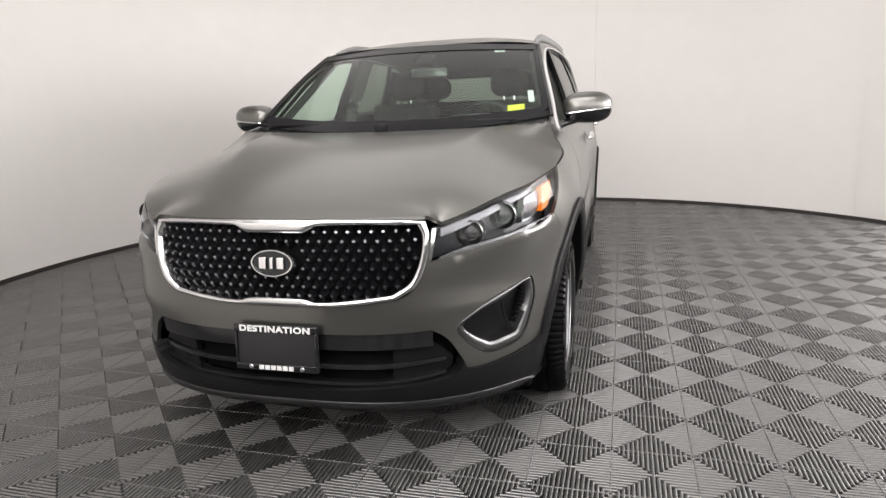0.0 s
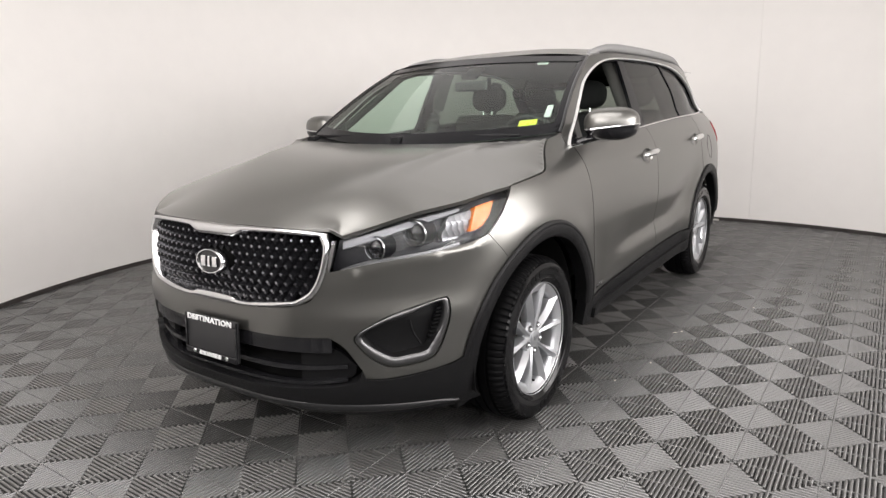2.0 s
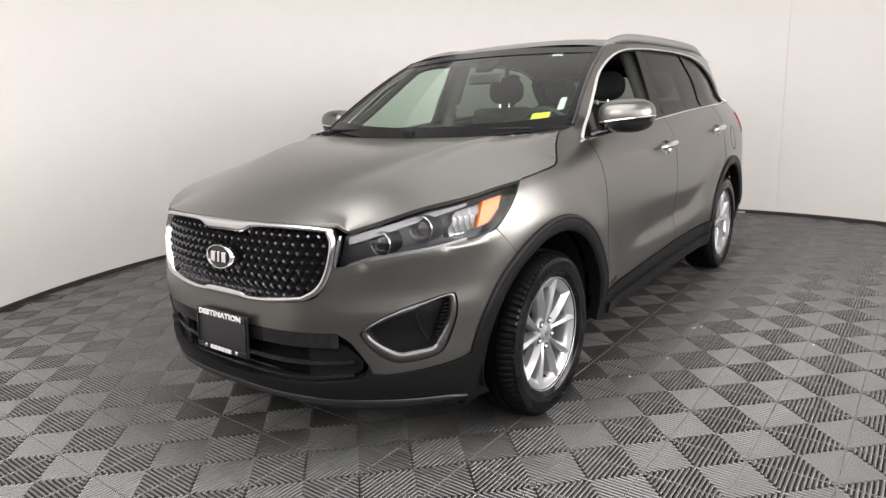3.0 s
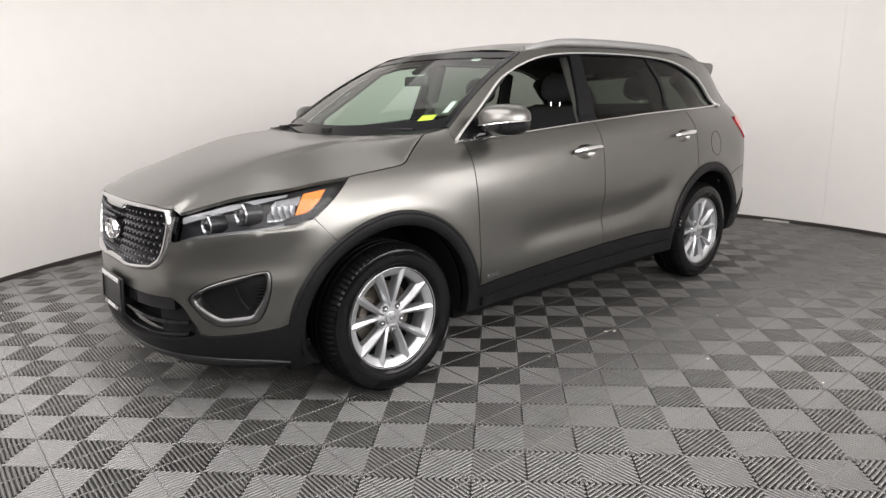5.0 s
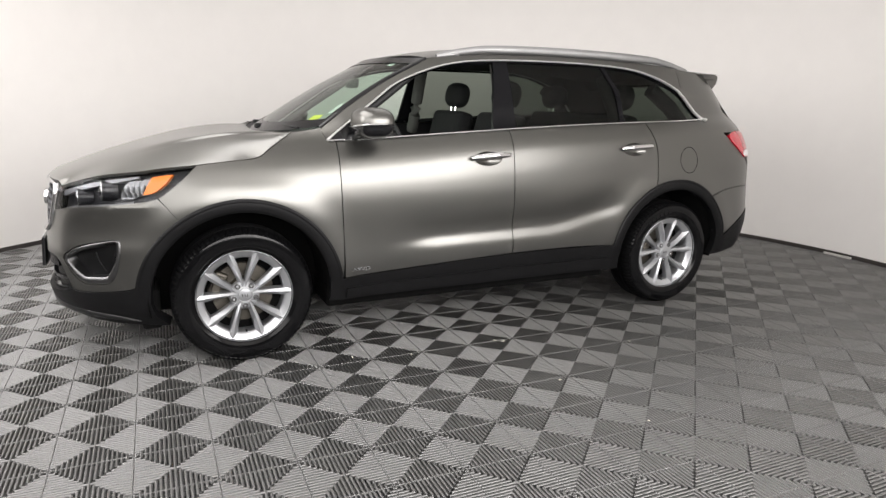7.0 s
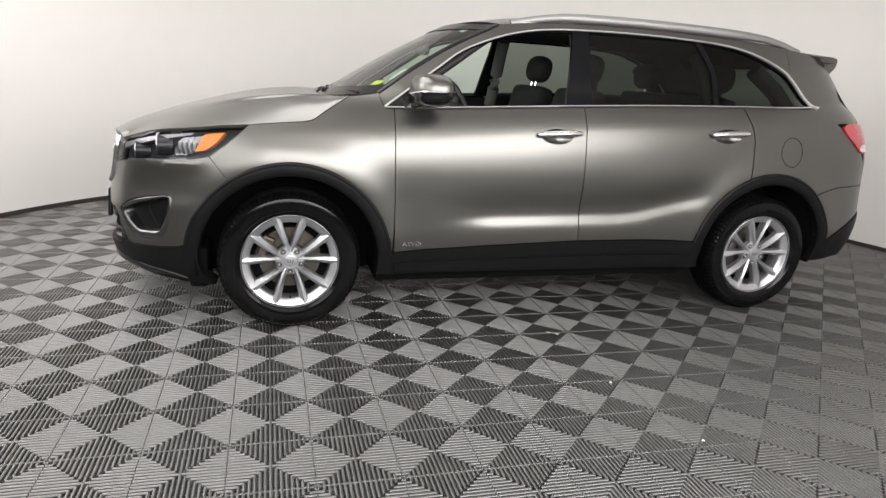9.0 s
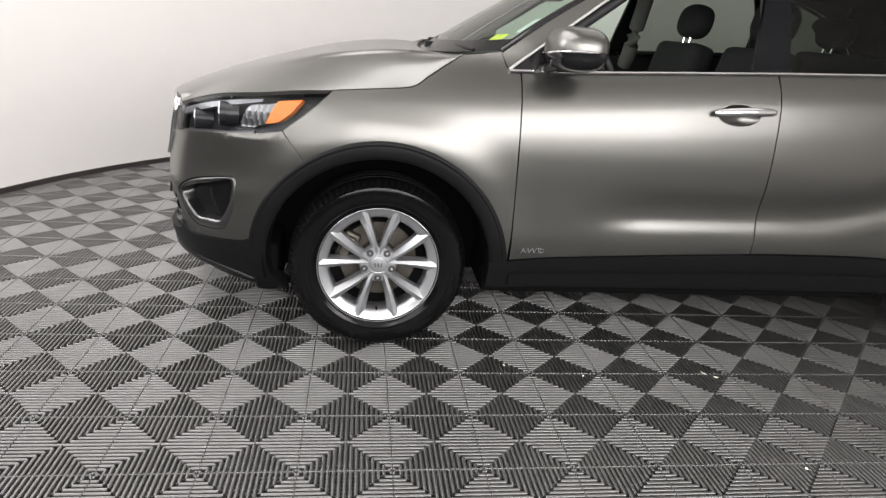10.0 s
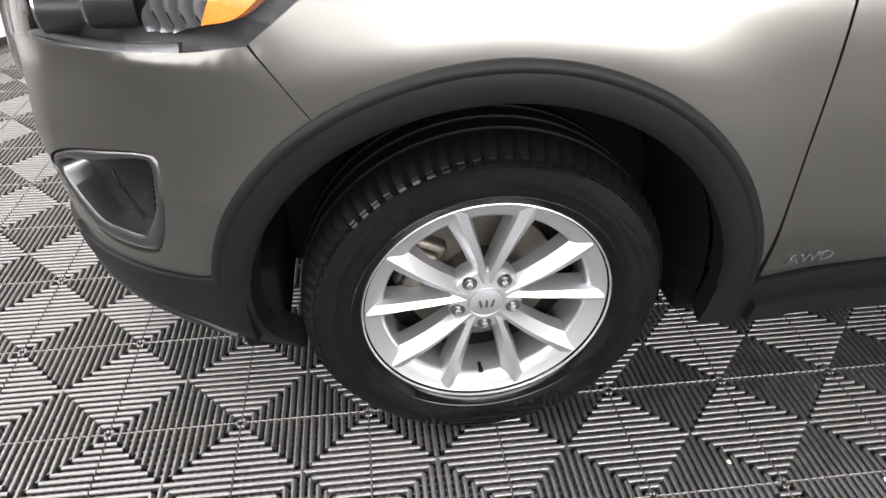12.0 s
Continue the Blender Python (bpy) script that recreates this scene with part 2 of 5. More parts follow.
def panel(name, surf, loop, mat, parent, holes=(), step=0.04, lift=0.0, depth=0.014, flip=False, label="", crown=None):
    """A sheet-metal or plastic panel: an outline laid on a curved surface, its edges turned inwards by depth."""
    uv, tri = fill(loop, holes, step)
    if crown:
        surf = crowned(surf, [np.asarray(lp) for lp in (loop, *holes)], *crown)
    pos = surf(uv)
    nor = surface_normals(surf, uv)
    pos = pos + nor * lift
    verts, norms, faces = [pos], [nor], [tri]
    base = len(pos)
    count = {}
    for t in tri:
        for i in range(3):
            e = (t[i], t[(i + 1) % 3])
            count[tuple(sorted(e))] = count.get(tuple(sorted(e)), 0) + 1
    quads = []
    if depth:
        rim = [(t[i], t[(i + 1) % 3]) for t in tri for i in range(3) if count[tuple(sorted((t[i], t[(i + 1) % 3])))] == 1]
        ev, en = [], []
        for a, b in rim:
            out = np.cross(pos[b] - pos[a], nor[a] + nor[b])
            ln = np.linalg.norm(out)
            if ln < 1e-12:
                continue
            out /= ln
            k = base + len(ev)
            ev += [pos[a], pos[b], pos[b] - nor[b] * depth, pos[a] - nor[a] * depth]
            en += [out] * 4
            quads.append((k + 1, k, k + 3, k + 2))
        if ev:
            verts.append(np.array(ev))
            norms.append(np.array(en))
    v, n = np.vstack(verts), np.vstack(norms)
    f = [tuple(t) for t in tri] + quads
    if flip:
        v, n = v * [-1, 1, 1], n * [-1, 1, 1]
        f = [t[::-1] for t in f]
    return link_mesh(name, v, f, mat, parent, label, True, n)


def resample(pts, n):
    """n points evenly along a line."""
    p = np.asarray(pts, float)
    d = np.r_[0, np.cumsum(np.linalg.norm(np.diff(p, axis=0), axis=1))]
    q = np.linspace(0, d[-1], n)
    return np.c_[np.interp(q, d, p[:, 0]), np.interp(q, d, p[:, 1])]


def band(name, surf, outer, inner, mat, parent, rows=7, height=0.01, lift=0.002, depth=0.02, closed=True, flip=False, label="", shape=0.55):
    """A moulding between two matched lines on the surface, with a rounded section and edges turned inwards."""
    outer, inner = np.asarray(outer, float), np.asarray(inner, float)
    n = len(outer)
    lines = []
    for k in range(rows):
        t = k / (rows - 1)
        uv = outer + (inner - outer) * t
        nor = surface_normals(surf, uv)
        pos = surf(uv) + nor * (lift + height * math.sin(math.pi * t) ** shape)
        if k == 0:
            lines.append(pos - nor * depth)
        lines.append(pos)
        if k == rows - 1:
            lines.append(pos - nor * depth)
    v = np.vstack(lines)
    m = len(lines)
    f = []
    for k in range(m - 1):
        for i in range(n if closed else n - 1):
            j = (i + 1) % n
            f.append((k * n + i, (k + 1) * n + i, (k + 1) * n + j, k * n + j))
    a, b, c = v[f[n][0]], v[f[n][1]], v[f[n][2]]
    face = np.cross(b - a, c - a)
    out = surface_normals(surf, outer[:1])[0]
    if face @ out < 0:
        f = [q[::-1] for q in f]
    if flip:
        v = v * [-1, 1, 1]
        f = [q[::-1] for q in f]
    return link_mesh(name, v, f, mat, parent, label, True)


def both(name, surf, loop, mat, parent, **kw):
    """The same panel on the left and right sides."""
    return [panel(name, surf, loop, mat, parent, flip=fl, **kw) for fl in (False, True)]


# ---- car body surface (car axes: x to its left, y to its rear, z up; origin under the front axle) ----
WB, R_OUT, R_IN, HUB_Z = 2.785, 0.503, 0.438, 0.352
YC, YR = 0.15, 2.90
PROFILE_Z = [0.18, 0.27, 0.36, 0.42, 0.50, 0.58, 0.66, 0.76, 0.86, 0.95, 1.03, 1.09, 1.14, 1.25, 1.40, 1.52, 1.62]
PROFILE_X = [0.855, 0.880, 0.897, 0.908, 0.918, 0.920, 0.922, 0.925, 0.922, 0.910, 0.887, 0.853, 0.812, 0.772, 0.712, 0.662, 0.605]


def spline(xs, ys):
    """A smooth function through knots."""
    xs, ys = np.array(xs, float), np.array(ys, float)
    m = np.gradient(ys, xs)

    def f(q):
        q = np.clip(np.asarray(q, float), xs[0], xs[-1])
        i = np.clip(np.searchsorted(xs, q) - 1, 0, len(xs) - 2)
        h = xs[i + 1] - xs[i]
        t = (q - xs[i]) / h
        return ys[i] * (1 + 2 * t) * (1 - t) ** 2 + m[i] * h * t * (1 - t) ** 2 + ys[i + 1] * t * t * (3 - 2 * t) + m[i + 1] * h * t * t * (t - 1)
    return f


profile_x = spline(PROFILE_Z, PROFILE_X)
belt_z = spline([-0.6, 0.46, 0.77, 1.5, 2.5, 3.15, 3.7], [1.11, 1.122, 1.14, 1.19, 1.238, 1.262, 1.27])
front_back = spline([0.15, 0.22, 0.275, 0.33, 0.40, 0.60, 0.75, 0.85, 0.93, 1.0, 1.1], [0.20, 0.12, 0.035, 0.006, 0.0, 0.005, 0.015, 0.03, 0.055, 0.11, 0.24])
rear_fwd = spline([0.2, 0.40, 0.5, 0.8, 1.05, 1.15, 1.28, 1.5, 1.62], [0.14, 0.02, 0.0, 0.03, 0.05, 0.08, 0.17, 0.33, 0.42])


def ease(a, b, q):
    t = np.clip((q - a) / (b - a), 0, 1)
    return t * t * (3 - 2 * t)


def half_width(y, z):
    zz = z - (belt_z(y) - 1.13) * ease(0.75, 1.1, z)
    w = profile_x(zz)
    # scalloped lower doors
    along = ease(0.68, 1.08, y) * (1 - ease(2.1, 2.5, y))
    crease = 0.604 + 0.02 * (y - 0.9) + 0.11 * ease(1.75, 2.5, y)
    dz = z - crease
    hollow = np.exp(-(dz / np.where(dz < 0, 0.060, 0.095)) ** 2)
    w = w - along * 0.0195 * hollow
    # swelling round the wheels
    for c in (0.0, WB):
        r = np.hypot(y - c, z - HUB_Z)
        w = w + 0.016 * np.exp(-((r - 0.50) / 0.10) ** 2)
    w = w - 0.066 * ease(2.5, 3.5, y) * ease(0.9, 1.3, z) - 0.024 * ease(2.6, 3.4, y)
    return w


_phi = np.linspace(0, math.pi / 2, 4001)


def _corner(n, m, w, length):
    x = w * np.cos(_phi) ** (2 / n)
    d = length * np.sin(_phi) ** (2 / m)
    arc = np.r_[0, np.cumsum(np.hypot(np.diff(x), np.diff(d)))]
    return x, d, arc


NF, MF, NR, MR = 3.0, 2.5, 4.0, 4.0
_fx, _fd, _fs = _corner(NF, MF, 0.905, 0.93 + YC)
_rx, _rd, _rs = _corner(NR, MR, 0.905, 0.88)
S_FRONT, S_REAR = YC - _fs[-1], YR + _rs[-1]


def sx(x):
    """Place along the body's rim for a distance x from the middle, at the nose."""
    return YC - float(np.interp(-abs(x), -_fx, _fs)) if x >= 0 else 2 * S_FRONT - (YC - float(np.interp(-abs(x), -_fx, _fs)))


def sy(y):
    """Place along the body's rim for a place y along the left side."""
    if y < YC:
        return YC - float(np.interp(YC - y, _fd, _fs))
    if y > YR:
        return YR + float(np.interp(y - YR, _rd, _rs))
    return y


LEDGE_S = [sx(0.47), sx(0.505), sx(0.62), sy(-0.60), sy(-0.385), sy(-0.25)]


def skin(uv):
    s, z = np.array(uv[:, 0], float), np.array(uv[:, 1], float)
    sign = np.where(s < S_FRONT, -1.0, 1.0)
    s = np.where(s < S_FRONT, 2 * S_FRONT - s, s)
    over = s > S_REAR
    sign = np.where(over, -sign, sign)
    s = np.where(over, 2 * S_REAR - s, s)
    out = np.zeros((len(s), 3))
    pf = np.interp(YC - s, _fs, _phi)
    pr = np.interp(s - YR, _rs, _phi)
    y = np.clip(s, YC, YR)
    w = half_width(y, z)
    lf = 0.93 + YC - front_back(z)
    lr = 0.88 - rear_fwd(z)
    yf = YC - lf * np.sin(pf) ** (2 / MF)
    yr = YR + lr * np.sin(pr) ** (2 / MR)
    wf = half_width(np.maximum(yf, -0.55), z)
    wr = half_width(np.minimum(yr, 3.6), z)
    front, rear = s < YC, s > YR
    x = np.where(front, wf * np.cos(pf) ** (2 / NF), np.where(rear, wr * np.cos(pr) ** (2 / NR), w))
    yy = np.where(front, yf, np.where(rear, yr, y))
    # ledge under the lamps, and the step above the fog lamps
    zl = np.interp(s, LEDGE_S, [0.775, 0.782, 0.808, 0.830, 0.862, 0.88])
    d = z - zl + 0.014
    ledge = np.where(d > 0, 1 - ease(0, 0.014, d), np.exp(-(d / 0.05) ** 2)) * 0.014
    ledge = ledge * ease(LEDGE_S[1], LEDGE_S[3], s) * (1 - ease(LEDGE_S[3], LEDGE_S[4] + 0.06, s))
    scoop = 0.012 * np.exp(-((z - 0.60) / 0.065) ** 2) * ease(LEDGE_S[0] - 0.25, LEDGE_S[2], s) * (1 - ease(LEDGE_S[3], LEDGE_S[5], s))
    grow = np.where(front, ledge + scoop, 0.0)
    rim = np.hypot(x / 0.9, (yy - YC) / 1.05) + 1e-6
    x, yy = x + grow * (x / 0.9) / rim, yy + grow * ((yy - YC) / 1.05) / rim
    out[:, 0], out[:, 1], out[:, 2] = sign * x, yy, z
    return out


def P(*pts):
    """Points of the left side given as (y, z), turned to places on the skin."""
    return [(sy(y), z) for y, z in pts]


def Q(*pts):
    """Points of the nose given as (x, z), turned to places on the skin."""
    return [(sx(x), z) for x, z in pts]


def arc(cy, r, a0, a1, n=28):
    return P(*[(cy + r * math.cos(radians(a)), HUB_Z + r * math.sin(radians(a))) for a in np.linspace(a0, a1, n)])


def skin_at(s, z):
    return skin(np.array([[s, z]], float))[0]


# ---- round booth ----
def ring_wall(name, r0, r1, z0, z1, a0, a1, mat, parent=None, label="", n=None):
    n = n or max(2, int(abs(a1 - a0) / 1.5))
    vs, fs = [], []
    for k in range(n + 1):
        a = radians(a0 + (a1 - a0) * k / n)
        for r, z in ((r0, z0), (r1, z0), (r1, z1), (r0, z1)):
            vs.append((ROOM_X + r * math.cos(a), ROOM_Y + r * math.sin(a), z))
    for k in range(n):
        for i in range(4):
            j = (i + 1) % 4
            fs.append((4 * k + i, 4 * k + 4 + i, 4 * k + 4 + j, 4 * k + j))
    fs.append((3, 2, 1, 0))
    fs.append((4 * n, 4 * n + 1, 4 * n + 2, 4 * n + 3))
    me_ob = link_mesh(name, vs, fs, mat, parent, label, True)
    return me_ob


# the wall lining meets in one hairline joint; a flush hatch sits in it behind the car's left rear
SEAM = 84.5
w = ring_wall("wall_round", ROOM_R, ROOM_R + 0.16, -0.02, ROOM_H, SEAM + 0.013, ENTRY_A0, M_WALL)
tagged(w, "curved white painted booth wall", "wall", "", "structure")
w = ring_wall("wall_round", ROOM_R, ROOM_R + 0.16, -0.02, ROOM_H, ENTRY_A1 - 360, SEAM - 0.013, M_WALL)
tagged(w, "curved white painted booth wall", "wall", "", "structure")
# unseen dark wall, added so the car's nose and sides reflect a dark entry
w = ring_wall("wall_entry_unseen", ENTRY_R, ENTRY_R + 0.16, -0.02, ROOM_H, ENTRY_A0 - 1, ENTRY_A1 + 1, M_DIM)
tagged(w, "unseen dark wall added across the booth entry to darken reflections", "wall", "", "structure")
for a in (ENTRY_A0, ENTRY_A1 - 2.2):
    w = ring_wall("wall_return", ROOM_R + 0.165, ENTRY_R - 0.005, -0.02, ROOM_H, a, a + 2.2, M_WALL, n=2)
    tagged(w, "plain white return beside the booth entry", "wall", "", "structure")
backer = ring_wall("wall_backing", ROOM_R + 0.17, ROOM_R + 0.22, -0.02, ROOM_H, ENTRY_A1 - 359, ENTRY_A0 - 1, M_WALL)
tagged(backer, "plain backing behind the curved white wall", "wall", "", "structure")
hatch = ring_wall("door_1", ROOM_R - 0.005, ROOM_R - 0.001, 0.07, 1.575, 38.0, 44.6, M_WALL)
tagged(hatch, "flush white hatch door closed in the curved wall", "door", "", "structure")
base = ring_wall("baseboard", ROOM_R - 0.014, ROOM_R - 0.001, -0.01, 0.034, ENTRY_A1 - 360, ENTRY_A0, M_BASE)
tagged(base, "thin dark baseboard along the curved wall", "baseboard", "", "structure")

strip_ = ring_wall("trim", ROOM_R - 0.034, ROOM_R - 0.016, -0.002, 0.016, 88.9, 92.6, material("pale_strip", (0.55, 0.54, 0.51), 0.4, var=0.1))
tagged(strip_, "short pale strip loose at the foot of the wall", "trim", "", "structure")


def disc(name, r, z0, z1, mat):
    bm = bmesh.new()
    bmesh.ops.create_cone(bm, cap_ends=True, segments=96, radius1=r, radius2=r, depth=z1 - z0)
    bmesh.ops.translate(bm, verts=bm.verts, vec=(ROOM_X, ROOM_Y, (z0 + z1) / 2))
    return part(name, bm, mat, smooth=False)


ceiling = tagged(disc("ceiling", ENTRY_R + 0.2, ROOM_H, ROOM_H + 0.1, M_CEIL), "plain pale booth ceiling", "ceiling", "", "structure")
floor = tagged(disc("floor", ENTRY_R + 0.2, -0.12, -0.016, M_SLAB), "dark slab under ribbed grey floor tiles", "floor", "", "structure")

# ---- car: painted panels ----
CAR_X, CAR_Y, CAR_TURN = -1.098, -0.046, 0.45
car = thing("car", "pewter grey-green metallic SUV with driver's window open, parked on the tiles", "car", at=(CAR_X, CAR_Y, 0))
car.rotation_euler.z = radians(CAR_TURN)

# nose openings
GR_OUT = [(0.0, 0.925), (0.20, 0.925), (0.40, 0.921), (0.494, 0.912)]
GR_SIDE = [(0.494, 0.912), (0.504, 0.86), (0.492, 0.77), (0.460, 0.702), (0.40, 0.664), (0.22, 0.642), (0.0, 0.638)]
GR_IN = [(0.0, 0.884), (0.095, 0.884), (0.125, 0.892), (0.155, 0.904), (0.30, 0.907), (0.468, 0.900)]
GR_IN2 = [(0.468, 0.900), (0.482, 0.86), (0.471, 0.782), (0.441, 0.718), (0.388, 0.682), (0.21, 0.661), (0.13, 0.659)]
GR_IN3 = [(0.13, 0.659), (0.095, 0.668), (0.0, 0.670)]


def mirror_q(pts):
    """The same nose points on the right side, in reverse order."""
    return [(2 * S_FRONT - s, z) for s, z in pts][::-1]


def full(segs):
    """A closed nose outline from the left half's pieces (top middle, round the left, to bottom middle)."""
    return outline(*[mirror_q(s) for s in segs][::-1], *segs)[::-1]


grille_loop = full([Q(*GR_IN), Q(*GR_IN2), Q(*GR_IN3)])
surround_loop = full([Q(*GR_OUT), Q(*GR_SIDE)])

HL_TOP = Q((0.525, 0.893), (0.62, 0.925), (0.72, 0.962)) + P((-0.50, 0.985), (-0.38, 1.002), (-0.235, 1.014))
HL_TAIL = P((-0.235, 1.014), (-0.30, 0.935), (-0.385, 0.862))
HL_BOT = P((-0.385, 0.862), (-0.47, 0.846), (-0.60, 0.830)) + Q((0.62, 0.808), (0.505, 0.782))
HL_IN = Q((0.505, 0.782), (0.525, 0.893))
FOG_OUT = Q((0.583, 0.562), (0.625, 0.602), (0.68, 0.634)) + P((-0.64, 0.655), (-0.585, 0.664), (-0.560, 0.655), (-0.560, 0.585), (-0.592, 0.490), (-0.628, 0.458)) + Q((0.677, 0.450), (0.632, 0.478), (0.597, 0.522))
fog_ring = smooth_line(FOG_OUT[-2:] + FOG_OUT + FOG_OUT[:3], 0.01)
first = int(np.argmin(np.abs(fog_ring - np.array(FOG_OUT[0])).sum(1)))
last = int(np.argmin(np.abs(fog_ring[first + 20:] - np.array(FOG_OUT[0])).sum(1))) + first + 20
fog_loop = fog_ring[first:last][::-1]
fog_loop = fog_loop.mean(0) + (fog_loop - fog_loop.mean(0)) * [1.07, 1.08] - [0, 0.004]


def shrink(loop, k, about=None):
    c = loop.mean(0) if about is None else np.array(about)
    return c + (loop - c) * k


fog_in = fog_loop + (fog_loop.mean(0) - fog_loop) / np.linalg.norm(fog_loop.mean(0) - fog_loop, axis=1)[:, None] * (0.025 + 0.012 * np.clip((0.56 - fog_loop[:, 1:]) / 0.08, 0, 1))
INTAKE = [Q((0.0, 0.548), (0.30, 0.548), (0.50, 0.556)), Q((0.50, 0.556), (0.545, 0.52), (0.595, 0.435)), Q((0.595, 0.435), (0.56, 0.385), (0.30, 0.357), (0.0, 0.350))]
intake_loop = full(INTAKE)

ang = lambda y, z: math.degrees(math.atan2(z - HUB_Z, y))  # noqa: E731
bump_left = [Q(*GR_SIDE[1:])[::-1], [Q((0.504, 0.86))[0], Q((0.505, 0.782))[0]], HL_BOT[::-1], P((-0.385, 0.862), (-0.345, 0.82), (-0.295, 0.762)),
             arc(0, R_OUT, 126, 171), P((-0.494, 0.435), (-0.56, 0.415)) + Q((0.66, 0.398), (0.60, 0.405)), [Q((0.60, 0.405))[0], Q((0.595, 0.435))[0]], [p for s in INTAKE[:2] for p in s][::-1]]
left_half = outline(*bump_left, step=0.018)
full_bumper = np.vstack([left_half, (np.array([2 * S_FRONT, 0]) + left_half * [-1, 1])[::-1]])
full_bumper = full_bumper[np.r_[True, np.linalg.norm(np.diff(full_bumper, axis=0), axis=1) > 1e-4]]
fog_r = np.array([2 * S_FRONT, 0]) + fog_loop * [-1, 1]
bumper = panel("front_bumper", skin, full_bumper, M_PAINT, car, holes=[fog_loop, fog_r], step=0.03)

fender_loop = outline(arc(0, R_OUT, 4, 126, 40), P((-0.295, 0.765), (-0.345, 0.823), (-0.383, 0.866)), HL_TAIL[::-1], P((-0.235, 1.017), (-0.08, 1.031), (0.05, 1.042), (0.10, 1.052), (0.14, 1.074), (0.22, 1.125), (0.285, 1.168)),
                      P((0.285, 1.168), (0.36, 1.178), (0.43, 1.19)), P((0.43, 1.19), (0.455, 1.128)), P((0.455, 1.128), (0.503, 1.122)), P((0.503, 1.122), (0.502, 0.92), (0.508, 0.60), (0.505, 0.405)))
both("front_fender", skin, fender_loop, M_PAINT, car, step=0.03)

door_f = outline(P((0.516, 0.408), (1.05, 0.437), (1.547, 0.458)), P((1.547, 0.458), (1.538, 0.84), (1.537, 1.179)), P((1.537, 1.179), (0.77, 1.135), (0.508, 1.121)), P((0.508, 1.121), (0.507, 0.92), (0.513, 0.60), (0.516, 0.408)))
door_r = outline(P((1.552, 0.459), (1.95, 0.462), (2.29, 0.452)), arc(WB, R_OUT, 169, 112, 24), P((2.598, 0.82), (2.606, 0.95), (2.595, 1.08), (2.545, 1.221)), P((2.545, 1.221), (2.1, 1.209), (1.542, 1.179)), P((1.542, 1.179), (1.543, 0.84), (1.552, 0.459)))
front_doors = both("front_door", skin, door_f, M_PAINT, car, step=0.016)
rear_doors = both("rear_door", skin, door_r, M_PAINT, car, step=0.016)

DLO_UP = [(0.46, 1.128), (0.73, 1.325), (0.92, 1.448), (1.22, 1.545), (1.58, 1.578), (2.16, 1.578), (2.58, 1.543), (2.90, 1.43), (3.12, 1.250)]
ROOF_EDGE = [(1.08, 1.572), (1.35, 1.60), (1.7, 1.612), (2.2, 1.61), (2.7, 1.592), (3.1, 1.562), (3.3, 1.55)]
WS_EDGE = [(0.43, 1.192), (0.60, 1.312), (0.82, 1.445), (1.08, 1.572)]
quarter = outline(arc(WB, R_OUT, 111, 48, 26), P((3.12, 0.735), (3.30, 0.775), (3.56, 0.785)), P((3.56, 0.785), (3.56, 0.90), (3.50, 0.985)), P((3.50, 0.985), (3.40, 1.06), (3.30, 1.155)), P((3.30, 1.155), (3.60, 1.17)),
                  P((3.60, 1.17), (3.65, 1.23), (3.65, 1.31), (3.575, 1.45), (3.49, 1.548)), P((3.49, 1.548), (2.955, 1.572)), P((2.955, 1.572), (2.966, 1.452)), P((2.966, 1.452), (2.908, 1.430)), P((2.908, 1.430), (3.02, 1.355), (3.145, 1.246)), P((3.145, 1.246), (3.12, 1.234), (2.552, 1.220)), P((2.552, 1.220), (2.602, 1.08), (2.612, 0.95), (2.606, 0.824)))
both("quarter_panel", skin, quarter, M_PAINT, car, step=0.03)
cant = outline(P(*DLO_UP[:8]), P((2.90, 1.43), (2.96, 1.45)), P((2.96, 1.45), (2.95, 1.572)), P(*[p for p in ROOF_EDGE if p[0] < 3.0][::-1]), P(*WS_EDGE[::-1]), P((0.43, 1.192), (0.46, 1.128)))
both("pillar_frame", skin, cant, M_PAINT, car, step=0.03, label="body-coloured windscreen pillar and roof side")
bump_r = outline(arc(WB, R_OUT, 47, 10, 20), P((3.28, 0.445), (3.50, 0.56), (3.60, 0.60)), [(sy(3.60), 0.60), (S_REAR, 0.62)], [(S_REAR, 0.62), (S_REAR, 0.80)], [(S_REAR, 0.80), (sy(3.56), 0.78)], P((3.56, 0.78), (3.30, 0.77), (3.127, 0.73)))
both("rear_bumper", skin, bump_r, M_PAINT, car, step=0.04)
gate = outline([(sy(3.565), 0.79), (S_REAR, 0.81)], [(S_REAR, 0.81), (S_REAR, 1.15)], [(S_REAR, 1.15), (sy(3.56), 1.15)], P((3.56, 1.15), (3.56, 0.98)), P((3.56, 0.98), (3.565, 0.79)))
both("tailgate", skin, gate, M_PAINT, car, step=0.05)


# hood
def hood_edge_points():
    tops = outline(HL_TOP, step=0.02)
    front = [skin_at(sx(x), 0.928) + [0, -0.004, 0.0] for x in np.linspace(0, 0.50, 14)]
    lamp = [skin_at(s, z + 0.006) for s, z in tops]
    side = [skin_at(sy(y), z + 0.004) + [-0.006, 0, 0] for y, z in smooth_line([(-0.235, 1.017), (-0.08, 1.031), (0.05, 1.042), (0.10, 1.052), (0.14, 1.074), (0.22, 1.125), (0.285, 1.168)], 0.03)]
    rear = [Vector((x, 0.285 - 0.09 * (1 - (x / 0.76) ** 2), 1.166 - 0.016 * (1 - (x / 0.76) ** 2))) for x in np.linspace(0.745, 0, 16)]
    return np.array([tuple(p) for p in front + lamp[1:] + side[1:] + rear])


